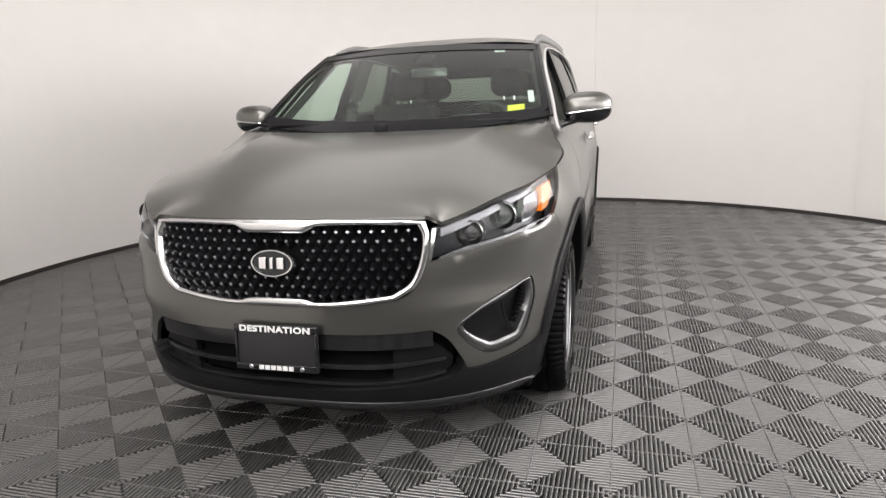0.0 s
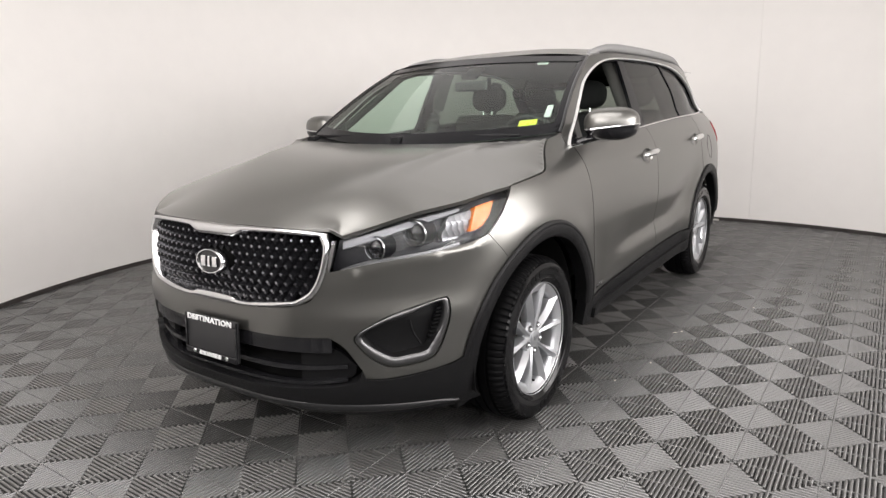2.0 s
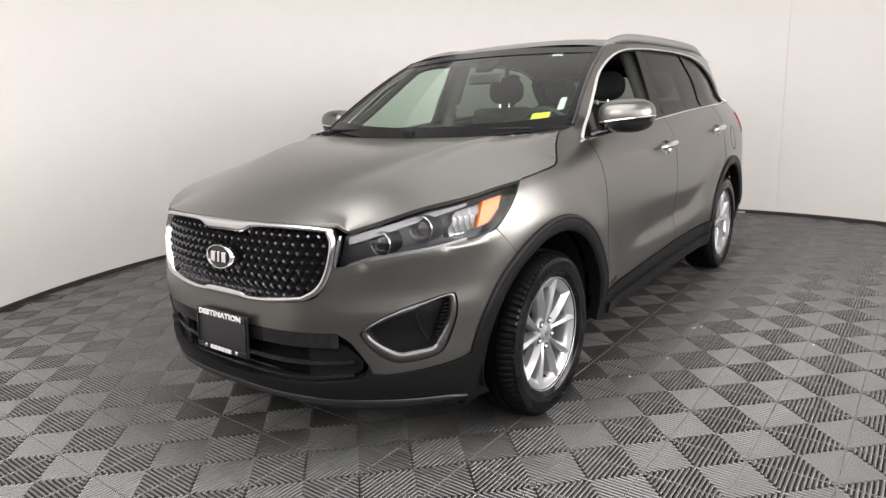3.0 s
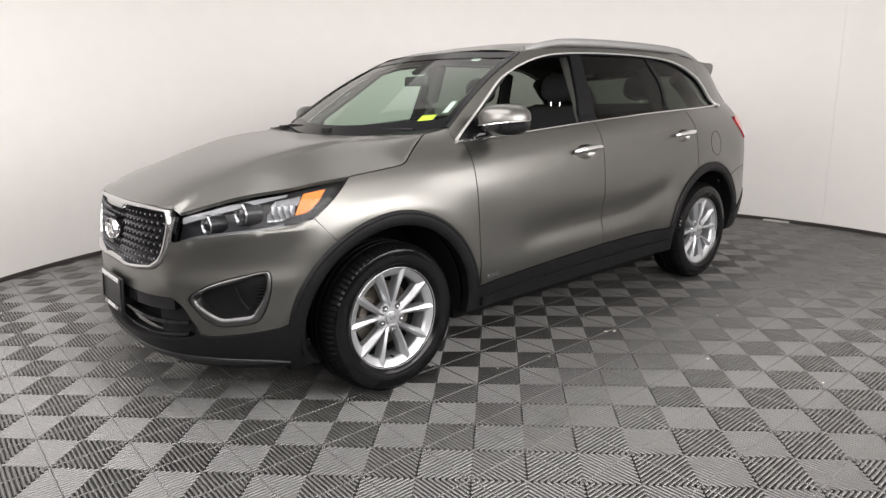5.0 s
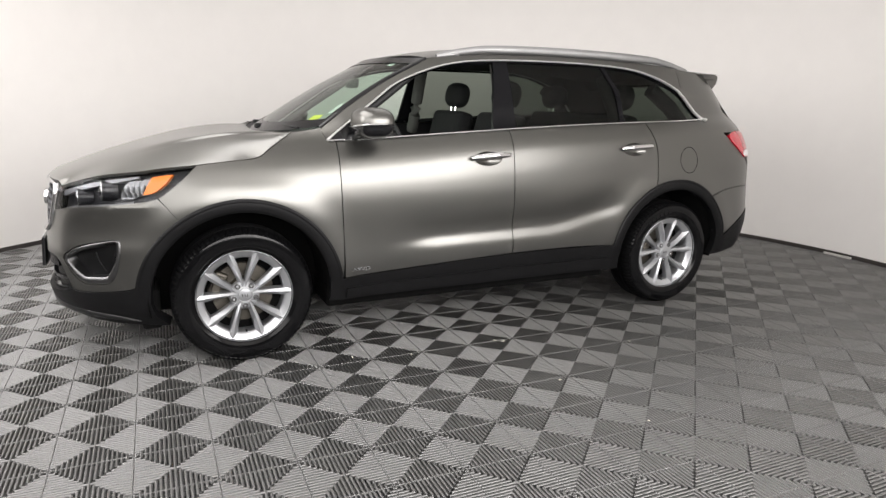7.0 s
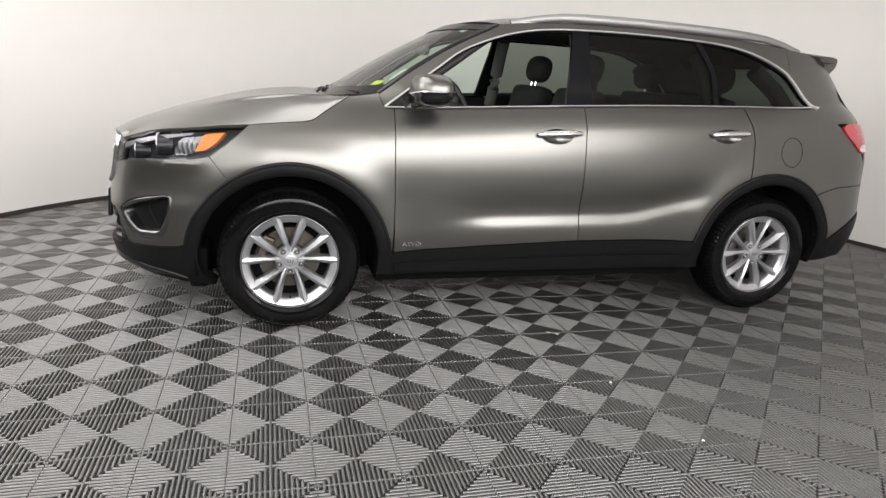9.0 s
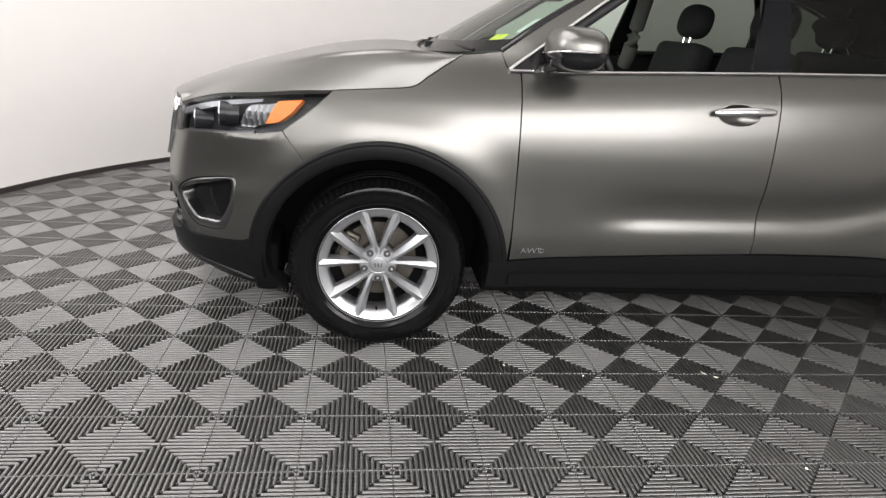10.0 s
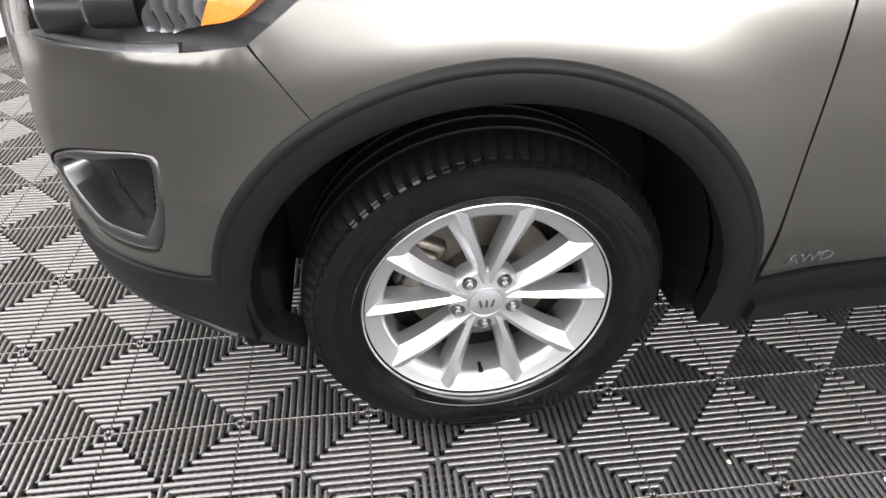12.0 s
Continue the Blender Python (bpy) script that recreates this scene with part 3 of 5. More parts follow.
hood_mid = spline([-0.95, -0.88, -0.80, -0.67, -0.36, -0.04, 0.2, 0.4], [0.905, 0.930, 0.962, 1.007, 1.080, 1.129, 1.150, 1.158])
hood_pts = hood_edge_points()
hood_rim = np.vstack([hood_pts, (hood_pts * [-1, 1, 1])[::-1]])
hood_rim = hood_rim[np.r_[True, np.linalg.norm(np.diff(hood_rim[:, :2], axis=0), axis=1) > 2e-3]]
if np.linalg.norm(hood_rim[0] - hood_rim[-1]) < 2e-3:
    hood_rim = hood_rim[:-1]


def hood_raw(xy):
    x, y = np.abs(xy[:, 0]), xy[:, 1]
    crease = np.interp(y, [-0.75, -0.42, -0.20, 0.0, 0.30], [0.37, 0.478, 0.520, 0.550, 0.580])
    strength = ease(-0.85, -0.1, y)
    soft = 0.013 + 0.06 * (1 - ease(-0.6, -0.1, y))
    outer = soft * np.log1p(np.exp(np.clip((x - crease) / soft, -40, 40)))
    step_ = 0.011 * ease(-0.6, -0.15, y) * (1 - ease(crease - 0.012 - soft, crease + 0.012 + soft, x))
    return hood_mid(y) - 0.06 * x ** 2.2 - (0.12 + 0.14 * strength) * outer + step_ - 0.011 * ease(-0.6, -0.15, y)


_hood_fix = hood_rim[:, 2] - hood_raw(hood_rim[:, :2])


def hood_surf(xy):
    d = ((xy[:, None, :] - hood_rim[None, :, :2]) ** 2).sum(-1) + 1e-5
    w = d ** -1.5
    z = hood_raw(xy) + (w * _hood_fix).sum(1) / w.sum(1)
    return np.c_[xy, z]


hood = panel("hood", hood_surf, hood_rim[:, :2], M_PAINT, car, step=0.010)

# roof
edge_line = smooth_line(ROOF_EDGE, 0.03)
edge_xyz = skin(np.array([(sy(y), z) for y, z in edge_line]))
roof_mid = spline([0.95, 1.1, 1.3, 1.6, 2.0, 2.5, 3.0, 3.35, 3.5], [1.588, 1.618, 1.648, 1.668, 1.671, 1.653, 1.612, 1.576, 1.560])


def roof_grid():
    us = np.linspace(-1, 1, 33)
    ys = np.linspace(0, 1, 60)
    vs = []
    for v in ys:
        for u in us:
            y = 1.08 + v * (3.38 - 1.08) - 0.10 * (1 - u * u) * (1 - v) ** 3
            xe = np.interp(max(y, 1.08), edge_xyz[:, 1], edge_xyz[:, 0])
            ze = np.interp(max(y, 1.08), edge_xyz[:, 1], edge_xyz[:, 2])
            vs.append((u * xe, y, ze + 0.002 + (roof_mid(y) - ze) * (1 - abs(u) ** 3)))
    n = len(us)
    fs = [(i * n + j, i * n + j + 1, (i + 1) * n + j + 1, (i + 1) * n + j) for i in range(len(ys) - 1) for j in range(n - 1)]
    return vs, fs


roof_v, roof_f = roof_grid()
roof = link_mesh("roof", roof_v, roof_f, M_PAINT, car, smooth=True)


# glass
def ruled(name, low, high, mat, bulge, parent, label="", n=16, inset=0.0):
    low, high = np.array(low), np.array(high)
    vs = []
    for k in range(n + 1):
        t = k / n
        row = low + (high - low) * t
        row[:, 2] += bulge * 4 * t * (1 - t)
        row[:, 1] -= bulge * 2.0 * t * (1 - t)
        vs.extend(row)
    m = len(low)
    fs = [(i * m + j, i * m + j + 1, (i + 1) * m + j + 1, (i + 1) * m + j) for i in range(n) for j in range(m - 1)]
    return link_mesh(name, vs, fs, mat, parent, label, True)


def ws_line(y_edge, z_edge, y_mid, z_mid, count=25):
    e = skin_at(sy(y_edge), z_edge)
    us = np.linspace(-1, 1, count)
    return [(u * (e[0] - 0.004), y_mid + (y_edge - y_mid) * u * u, z_mid + (z_edge - z_mid) * u * u) for u in us]


ws_rows = []
for k in range(21):
    t = k / 20
    ye, ze = smooth_line(WS_EDGE, 0.01)[int(round(t * (len(smooth_line(WS_EDGE, 0.01)) - 1)))]
    ws_rows.append(ws_line(ye, ze, 0.205 + (0.975 - 0.205) * t, 1.143 + (1.594 - 1.143) * t + 0.08 * t * (1 - t)))
ws_v = [p for r in ws_rows for p in r]
ws_n = len(ws_rows[0])
ws_f = [(i * ws_n + j, i * ws_n + j + 1, (i + 1) * ws_n + j + 1, (i + 1) * ws_n + j) for i in range(20) for j in range(ws_n - 1)]
windscreen = link_mesh("windscreen", ws_v, ws_f, M_GLASS, car, "clear green-tinted windscreen", True)

GL_F = outline(P((0.56, 1.13), (0.77, 1.141), (1.442, 1.180)), P((1.442, 1.180), (1.475, 1.356), (1.50, 1.50), (1.506, 1.566)), P((1.506, 1.566), (1.22, 1.54), (0.92, 1.442), (0.73, 1.318), (0.56, 1.195)), P((0.56, 1.195), (0.56, 1.13)))
GL_R = outline(P((1.60, 1.187), (2.1, 1.213), (2.368, 1.218)), P((2.368, 1.218), (2.360, 1.40), (2.325, 1.48), (2.275, 1.567)), P((2.275, 1.567), (2.16, 1.572), (1.602, 1.573)), P((1.602, 1.573), (1.60, 1.187)))
GL_Q = outline(P((2.400, 1.221), (2.8, 1.231), (3.125, 1.242)), P((3.125, 1.242), (2.89, 1.42), (2.58, 1.534), (2.312, 1.563)), P((2.312, 1.563), (2.360, 1.48), (2.394, 1.40), (2.400, 1.221)))
DLO = outline(P((0.46, 1.122), (0.77, 1.135), (1.5, 1.177), (2.5, 1.220), (3.12, 1.240)), P(*DLO_UP[::-1]))


# ---- car: glazing and trim ----
def glass_material(name, colour, ior=1.45, rise=5.2):
    m = bpy.data.materials.new(name)
    m.use_nodes = True
    nt = m.node_tree
    nt.nodes.remove(nt.nodes["Principled BSDF"])
    tr, gl, mx, lw, pw, fr = (nt.nodes.new(k) for k in ("ShaderNodeBsdfTransparent", "ShaderNodeBsdfGlossy", "ShaderNodeMixShader", "ShaderNodeLayerWeight", "ShaderNodeMath", "ShaderNodeMapRange"))
    tr.inputs[0].default_value = (*colour, 1)
    gl.inputs["Roughness"].default_value = 0.01
    pw.operation = "POWER"
    pw.inputs[1].default_value = rise
    fr.inputs["To Min"].default_value, fr.inputs["To Max"].default_value = (ior - 1) ** 2 / (ior + 1) ** 2 * 1.6, 0.95
    nt.links.new(lw.outputs["Facing"], pw.inputs[0])
    nt.links.new(pw.outputs[0], fr.inputs["Value"])
    nt.links.new(fr.outputs[0], mx.inputs[0])
    nt.links.new(tr.outputs[0], mx.inputs[1])
    nt.links.new(gl.outputs[0], mx.inputs[2])
    nt.links.new(mx.outputs[0], nt.nodes["Material Output"].inputs[0])
    return m


G_CLEAR = glass_material("screen_glass", (0.76, 0.88, 0.80), 1.38, 5.0)
G_TINT = glass_material("dark_privacy_glass", (0.22, 0.25, 0.22), 1.3)
G_LENS = glass_material("lamp_cover", (0.90, 0.91, 0.92), 1.2, 5.0)
windscreen.data.materials[0] = G_CLEAR

for k, fl in enumerate((False, True)):
    panel("window_frame", skin, DLO, M_PIANO, car, holes=[GL_F, GL_R, GL_Q], step=0.05, lift=-0.006, depth=0.02, flip=fl, label="gloss black side window surround")
    if fl:
        panel("door_window", skin, GL_F, G_CLEAR, front_doors[k], step=0.06, lift=-0.012, depth=0, flip=fl)
    panel("door_window", skin, GL_R, G_TINT, rear_doors[k], step=0.06, lift=-0.012, depth=0, flip=fl, label="dark privacy glass door window")
    panel("quarter_window", skin, GL_Q, G_TINT, car, step=0.06, lift=-0.012, depth=0, flip=fl, label="dark privacy glass quarter window")


def strip(name, pts, radius, mat, parent, lift=0.0, flip=False, flat=1.0, label="", segs=8):
    """A bar that follows the skin along (y, z) points."""
    line = smooth_line(P(*pts), 0.025)
    pos = skin(line) + surface_normals(skin, line) * lift
    if flip:
        pos = pos * [-1, 1, 1]
    v, f = tube(pos, radius, segs, flat)
    return link_mesh(name, v, f, mat, parent, label, True)


M_BEZEL = material("dark_satin_bezel", (0.16, 0.16, 0.162), 0.38, metal=1.0)
M_TRIMLINE = material("satin_bright_trim", (0.72, 0.72, 0.71), 0.42, metal=0.8)
BELT = [(0.46, 1.124), (0.77, 1.137), (1.15, 1.159), (1.54, 1.181), (2.1, 1.208), (2.55, 1.223), (2.85, 1.231), (3.12, 1.241)]
for fl in (False, True):
    strip("chrome_window_trim", BELT, 0.0095, M_CHROME, car, 0.004, fl, 0.7)
    edge_n = len(smooth_line(P(*(DLO_UP + [(3.165, 1.243)])), 0.025))
    strip("chrome_window_trim", DLO_UP + [(3.165, 1.243)], [0.0085 + 0.0095 * max(0.0, (i / (edge_n - 1) - 0.62) / 0.38) ** 1.3 for i in range(edge_n)], M_TRIMLINE, car, 0.003, fl, 0.6)
    strip("windscreen_seal", WS_EDGE, 0.009, M_GLOSS, car, -0.002, fl)

# lower black cladding
for cy, a0, a1 in ((0.0, 5.5, 171), (WB, 10, 169)):
    for fl in (False, True):
        trim = band("wheel_arch_trim", skin, arc(cy, R_OUT + 0.001, a0, a1, 72), arc(cy, R_IN, a0, a1, 72), M_BLACK, car, 9, 0.010, 0.003, 0.06, False, fl, "black textured plastic wheel arch moulding", 0.35)
        band("arch_ridge", skin, arc(cy, R_OUT + 0.003, a0, a1, 72), arc(cy, R_OUT - 0.020, a0, a1, 72), M_BLACK, trim, 5, 0.006, 0.008, 0.008, False, fl)
rock = outline([arc(0, R_IN, 5.5, 5.5, 1)[0], arc(0, R_OUT, 5.5, 5.5, 1)[0]], P((0.50, 0.402), (1.05, 0.432), (1.55, 0.453), (1.95, 0.456), (2.29, 0.447)), [arc(WB, R_OUT, 169, 169, 1)[0], arc(WB, R_IN, 169, 169, 1)[0]], arc(WB, R_IN, 169, 188, 14), P((2.351, 0.289), (1.4, 0.288), (0.434, 0.285)), arc(0, R_IN, -8.5, 5.5, 12))[::-1]
both("sill_cladding", skin, rock, M_BLACK, car, step=0.03, lift=0.010, depth=0.05, label="black textured plastic sill cladding")
ridge = outline(P((0.52, 0.352), (1.4, 0.372), (2.28, 0.376)), P((2.28, 0.376), (2.28, 0.315)), P((2.28, 0.315), (1.4, 0.308), (0.52, 0.302)), P((0.52, 0.302), (0.52, 0.352)))
both("sill_ridge", skin, ridge, M_BLACK, car, step=0.03, lift=0.026, depth=0.02)
val_left = [Q((0.0, 0.350), (0.30, 0.357), (0.56, 0.385), (0.595, 0.43)), [Q((0.595, 0.43))[0], Q((0.605, 0.403))[0]], Q((0.605, 0.403), (0.66, 0.396)) + P((-0.56, 0.412), (-0.494, 0.432)), [P((-0.494, 0.432))[0], P((-0.4306, 0.432))[0]], arc(0, R_IN, 169, 196, 12), P((-0.421, 0.222), (-0.52, 0.228)) + Q((0.60, 0.238), (0.30, 0.242), (0.0, 0.243))]
vl = outline(*val_left, step=0.02)
vl_full = np.vstack([vl, (np.array([2 * S_FRONT, 0]) + vl * [-1, 1])[::-1]])
vl_full = vl_full[np.r_[True, np.linalg.norm(np.diff(vl_full, axis=0), axis=1) > 1e-4]][:-1][::-1]
panel("lower_valance", skin, vl_full, M_BLACK, car, step=0.03, lift=0.008, depth=0.06, label="black textured plastic bumper lip")
lip_lo = resample(smooth_line(P((-0.52, 0.258), (-0.62, 0.258)) + Q((0.58, 0.268), (0.30, 0.274), (0.0, 0.276)), 0.01), 60)
lip_hi = resample(smooth_line(P((-0.52, 0.262), (-0.62, 0.286)) + Q((0.58, 0.306), (0.30, 0.308), (0.0, 0.308)), 0.01), 60)
for fl in (False, True):
    band("bumper_lip", skin, lip_lo, lip_hi, M_LIP, car, 9, 0.012, 0.004, 0.02, False, fl, "smooth black bumper lip with a rounded edge", 0.6)
rv_l = outline(P((3.282, 0.44), (3.50, 0.553), (3.60, 0.592)), [(sy(3.60), 0.592), (S_REAR, 0.612)], [(S_REAR, 0.612), (S_REAR, 0.33)], [(S_REAR, 0.33), (sy(3.45), 0.32)], P((3.45, 0.32), (3.222, 0.305)), arc(WB, R_IN, -7, 10, 10), [arc(WB, R_IN, 10, 10, 1)[0], P((3.282, 0.44))[0]])
both("rear_valance", skin, rv_l, M_BLACK, car, step=0.04, lift=0.006, depth=0.05, label="black textured plastic rear bumper lower")

# dark inner shell, wheel wells and underside close the body behind its gaps
core = outline(arc(0, 0.47, -9, 172, 40), P((-0.46, 0.43), (-0.45, 0.75), (-0.30, 0.95), (0.1, 1.02), (0.43, 1.10)), P((0.43, 1.10), (1.5, 1.17), (2.6, 1.22), (3.2, 1.23)), P((3.2, 1.23), (3.3, 0.9), (3.2, 0.47)), arc(WB, 0.47, 12, 191, 40), P((2.31, 0.28), (0.50, 0.26)))
both("inner_shell", skin, core, M_INTER, car, step=0.06, lift=-0.03, depth=0)
for cy in (0.0, WB):
    for sgn in (1, -1):
        vs, fs = [], []
        for k in range(41):
            a = radians(-9 + 199 * k / 40)
            for r, x in ((0.452, 0.845), (0.446, 0.83), (0.446, 0.53), (0.0, 0.53)):
                vs.append((sgn * x, cy + r * math.cos(a), HUB_Z + r * math.sin(a)))
        for k in range(40):
            for i in range(3):
                fs.append((4 * k + i, 4 * k + i + 1, 4 * k + 5 + i, 4 * k + 4 + i))
        link_mesh("wheel_well", vs, fs, M_DARK, car, smooth=True)
bm = bmesh.new()
box(bm, -0.50, 0.50, -0.62, 3.35, 0.20, 0.34, 0.03)
box(bm, -0.80, 0.80, 0.44, 2.32, 0.215, 0.34, 0.02)
# dark blocks added under the nose and before the wheels to deepen shade
box(bm, -0.46, 0.46, -0.70, -0.47, 0.25, 0.34, 0.02)
for sgn in (1, -1):
    box(bm, min(sgn * 0.35, sgn * 0.79), max(sgn * 0.35, sgn * 0.79), -0.485, -0.395, 0.20, 0.40, 0.02)
part("underbody", bm, M_DARK, car)

# nose: surround, mesh grille, badge, intakes
def ring_pair(segs_out, segs_in, count=20):
    """Matched closed outlines of the nose from the left half's pieces."""
    o = np.vstack([resample(smooth_line(q, 0.006), count)[:-1] for q in segs_out])
    i = np.vstack([resample(smooth_line(q, 0.006), count)[:-1] for q in segs_in])
    o, i = np.vstack([o, smooth_line(segs_out[-1], 0.006)[-1:]]), np.vstack([i, smooth_line(segs_in[-1], 0.006)[-1:]])
    flip_ = lambda q: (np.array([2 * S_FRONT, 0]) + q * [-1, 1])[::-1][1:-1]  # noqa: E731
    return np.vstack([o, flip_(o)]), np.vstack([i, flip_(i)])


so, si = ring_pair([Q(*GR_OUT), Q(*GR_SIDE[:5]), Q(*GR_SIDE[4:])], [Q(*GR_IN), Q(*GR_IN2[:5]), Q(*(GR_IN2[4:] + GR_IN3[1:]))], 34)
band("grille_surround", skin, so, si, material("soft_chrome", (0.58, 0.58, 0.585), 0.17, metal=1.0), car, 9, 0.010, 0.002, 0.03, True, False, "chrome grille surround with a pinched middle", 0.6)
grille = panel("grille", skin, surround_loop, M_DARK, car, step=0.04, lift=-0.045, depth=0)


def grille_studs():
    vs, fs, tips = [], [], []
    px, pz = 0.0385, 0.0300
    row = 0
    z = 0.645
    while z < 0.92:
        x = -0.52 + (px / 2 if row % 2 else 0)
        while x < 0.53:
            s = sx(abs(x)) if x >= 0 else 2 * S_FRONT - sx(abs(x))
            if inside(np.array([[s, z]]), grille_loop)[0] and not (abs(x) < 0.085 and abs(z - 0.786) < 0.05):
                c = skin_at(s, z)
                n = surface_normals(skin, np.array([[s, z]]))[0]
                tx = np.array([n[1] * -1, n[0], 0])
                tx = tx / np.linalg.norm(tx)
                tz = np.cross(tx, n) * -1
                if tz[2] < 0:
                    tz = -tz
                k = len(vs)
                back = c - n * 0.034
                tip = c - n * 0.006
                for a, b in ((-0.5, 0), (0, -0.5), (0.5, 0), (0, 0.5)):
                    vs.append(back + tx * a * px * 1.02 + tz * b * pz * 2.02)
                for a, b in ((-0.17, 0.04), (0.0, -0.07), (0.17, 0.04), (0, 0.12)):
                    vs.append(tip + tx * a * px + tz * b * pz * 2)
                tips.append((k + 4, k + 5, k + 6, k + 7))
                for i in range(4):
                    j = (i + 1) % 4
                    fs.append((k + i, k + j, k + 4 + j, k + 4 + i))
            x += px
        z += pz
        row += 1
    return vs, fs, tips


sv, sf, st = grille_studs()
link_mesh("grille_mesh", sv, sf, material("dark_chrome_mesh", (0.022, 0.022, 0.025), 0.22, metal=0.7, coat=0.3), grille, "dark faceted diamond grille mesh")
# tip faces take a brighter metal than the mesh, painting in its glints
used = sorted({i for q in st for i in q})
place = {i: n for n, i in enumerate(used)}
link_mesh("grille_sparkle", [sv[i] for i in used], [tuple(place[i] for i in q) for q in st], material("grille_glint", (0.22, 0.22, 0.235), 0.2, metal=1.0), grille, "small grille mesh tips in a brighter metal that paints in glints")["kind"] = "stuff"


def ellipse_disc(name, rx, rz, depth, mat, parent, matrix, rim=0.0, label=""):
    bm = bmesh.new()
    n = 48
    rings = [(1.0, 0.0), (1.0, depth * 0.6), (0.93, depth), (0.0, depth)] if not rim else [(1.0, 0.0), (1.0, depth * 0.6), (1 - rim * 0.4, depth), (1 - rim * 0.7, depth), (1 - rim, depth * 0.4), (1 - rim, 0.0)]
    loops = []
    for s, d in rings:
        if s == 0:
            loops.append([bm.verts.new((0, -d, 0))])
        else:
            loops.append([bm.verts.new((rx * s * math.cos(2 * math.pi * k / n), -d, rz * s * math.sin(2 * math.pi * k / n))) for k in range(n)])
    for a, b in zip(loops, loops[1:]):
        for k in range(n):
            q = (k + 1) % n
            if len(b) == 1:
                bm.faces.new((a[k], a[q], b[0]))
            else:
                bm.faces.new((a[k], a[q], b[q], b[k]))
    return part(name, bm, mat, parent, label, matrix=matrix)


eb = pose(0, -0.905, 0.786, -6)
emblem = ellipse_disc("nose_badge", 0.080, 0.047, 0.022, M_GLOSS, car, eb, label="oval badge with plain chrome bars")
ellipse_disc("badge_ring", 0.080, 0.047, 0.028, M_CHROME, emblem, Matrix(), 0.16)
for x0, x1, z0, z1 in ((-0.046, -0.020, -0.019, 0.019), (-0.007, 0.006, -0.019, 0.019), (0.019, 0.045, -0.019, 0.019)):
    bm = box(bmesh.new(), x0, x1, -0.029, -0.02, z0, z1, 0.002)
    part("badge_bar", bm, M_CHROME, emblem)

intake = panel("lower_intake", skin, intake_loop, M_DARK, car, step=0.05, lift=-0.075, depth=0)


def nose_band(name, x1, z0, z1, zb0, zb1, lift, mat, parent, depth=0.03, x0=None):
    top = Q((0.0, z1), (x1 * 0.6, z1), (x1, zb1))
    bot = Q((x1, zb0), (x1 * 0.6, z0), (0.0, z0))
    return panel(name, skin, full([top, Q((x1, zb1), (x1, zb0)), bot]), mat, parent, step=0.04, lift=lift, depth=depth)


nose_band("intake_band", 0.505, 0.492, 0.546, 0.498, 0.554, -0.006, M_GLOSS, intake, 0.05)
nose_band("intake_bar", 0.55, 0.418, 0.436, 0.435, 0.448, -0.02, M_GLOSS, intake, 0.03)
nose_band("intake_bar", 0.55, 0.362, 0.376, 0.388, 0.400, -0.012, M_GLOSS, intake, 0.03)
for fl in (False, True):
    cheek = outline(Q((0.38, 0.492), (0.505, 0.50), (0.575, 0.44)), Q((0.575, 0.44), (0.555, 0.39), (0.38, 0.37)), Q((0.38, 0.37), (0.38, 0.492)))
    panel("intake_cheek", skin, cheek[::-1], M_BLACK, intake, step=0.04, lift=-0.035, depth=0.02, flip=fl)

# fog lamp pockets
M_FOGRIM = material("satin_silver_rim", (0.145, 0.145, 0.147), 0.34, metal=1.0)
for fl in (False, True):
    bez = band("fog_lamp_bezel", skin, fog_loop, fog_in, M_FOGRIM, car, 9, 0.008, -0.010, 0.045, True, fl, "satin silver frame round a black fog lamp pocket", 0.7)
    panel("fog_pocket", skin, shrink(fog_in, 1.06), M_BLACK, bez, step=0.03, lift=-0.055, depth=0, flip=fl)
    for k in range(9):
        z = 0.505 + 0.015 * k
        y0 = -0.615 + 0.004 * k
        sl = outline(P((y0, z), (y0 + 0.05, z + 0.002)), P((y0 + 0.05, z + 0.002), (y0 + 0.05, z + 0.009)), P((y0 + 0.05, z + 0.009), (y0, z + 0.007)), P((y0, z + 0.007), (y0, z)), step=0.02)
        panel("pocket_slat", skin, sl[::1], M_BLACK, bez, step=0.03, lift=-0.03, depth=0.02, flip=fl)
    cur = [skin_at(sy(y), z) - surface_normals(skin, np.array([[sy(y), z]]))[0] * 0.03 for y, z in smooth_line([(-0.675, 0.60), (-0.665, 0.55), (-0.64, 0.50)], 0.01)]
    cur = [c * ([-1, 1, 1] if fl else [1, 1, 1]) for c in cur]
    v, f = tube(cur, 0.004)
    link_mesh("pocket_blade", v, f, M_BLACK, bez, smooth=True)

# headlights
hl_loop = outline(HL_TOP, HL_TAIL, HL_BOT, HL_IN, step=0.015)[::-1]
M_LAMP = material("lamp_housing_black", (0.012, 0.012, 0.014), 0.3, spec=0.35)
M_REFL = material("lamp_reflector", (0.30, 0.304, 0.315), 0.3, metal=1.0)
M_BROW = material("lamp_brow_grey", (0.20, 0.20, 0.21), 0.38, metal=0.7)
M_RINGS = material("lamp_bright_ring", (0.42, 0.425, 0.435), 0.25, metal=1.0)


def fluted(uv):
    """The skin pressed into rows of small reflector facets."""
    wave = lambda q, pitch: np.abs(((q / pitch) % 1.0) - 0.5) * 2  # noqa: E731
    nor = surface_normals(skin, uv)
    return skin(uv) - nor * (0.0022 * wave(uv[:, 0] + 0.35 * uv[:, 1], 0.026) + 0.008 * wave(uv[:, 1] + 0.012, 0.11))[:, None]


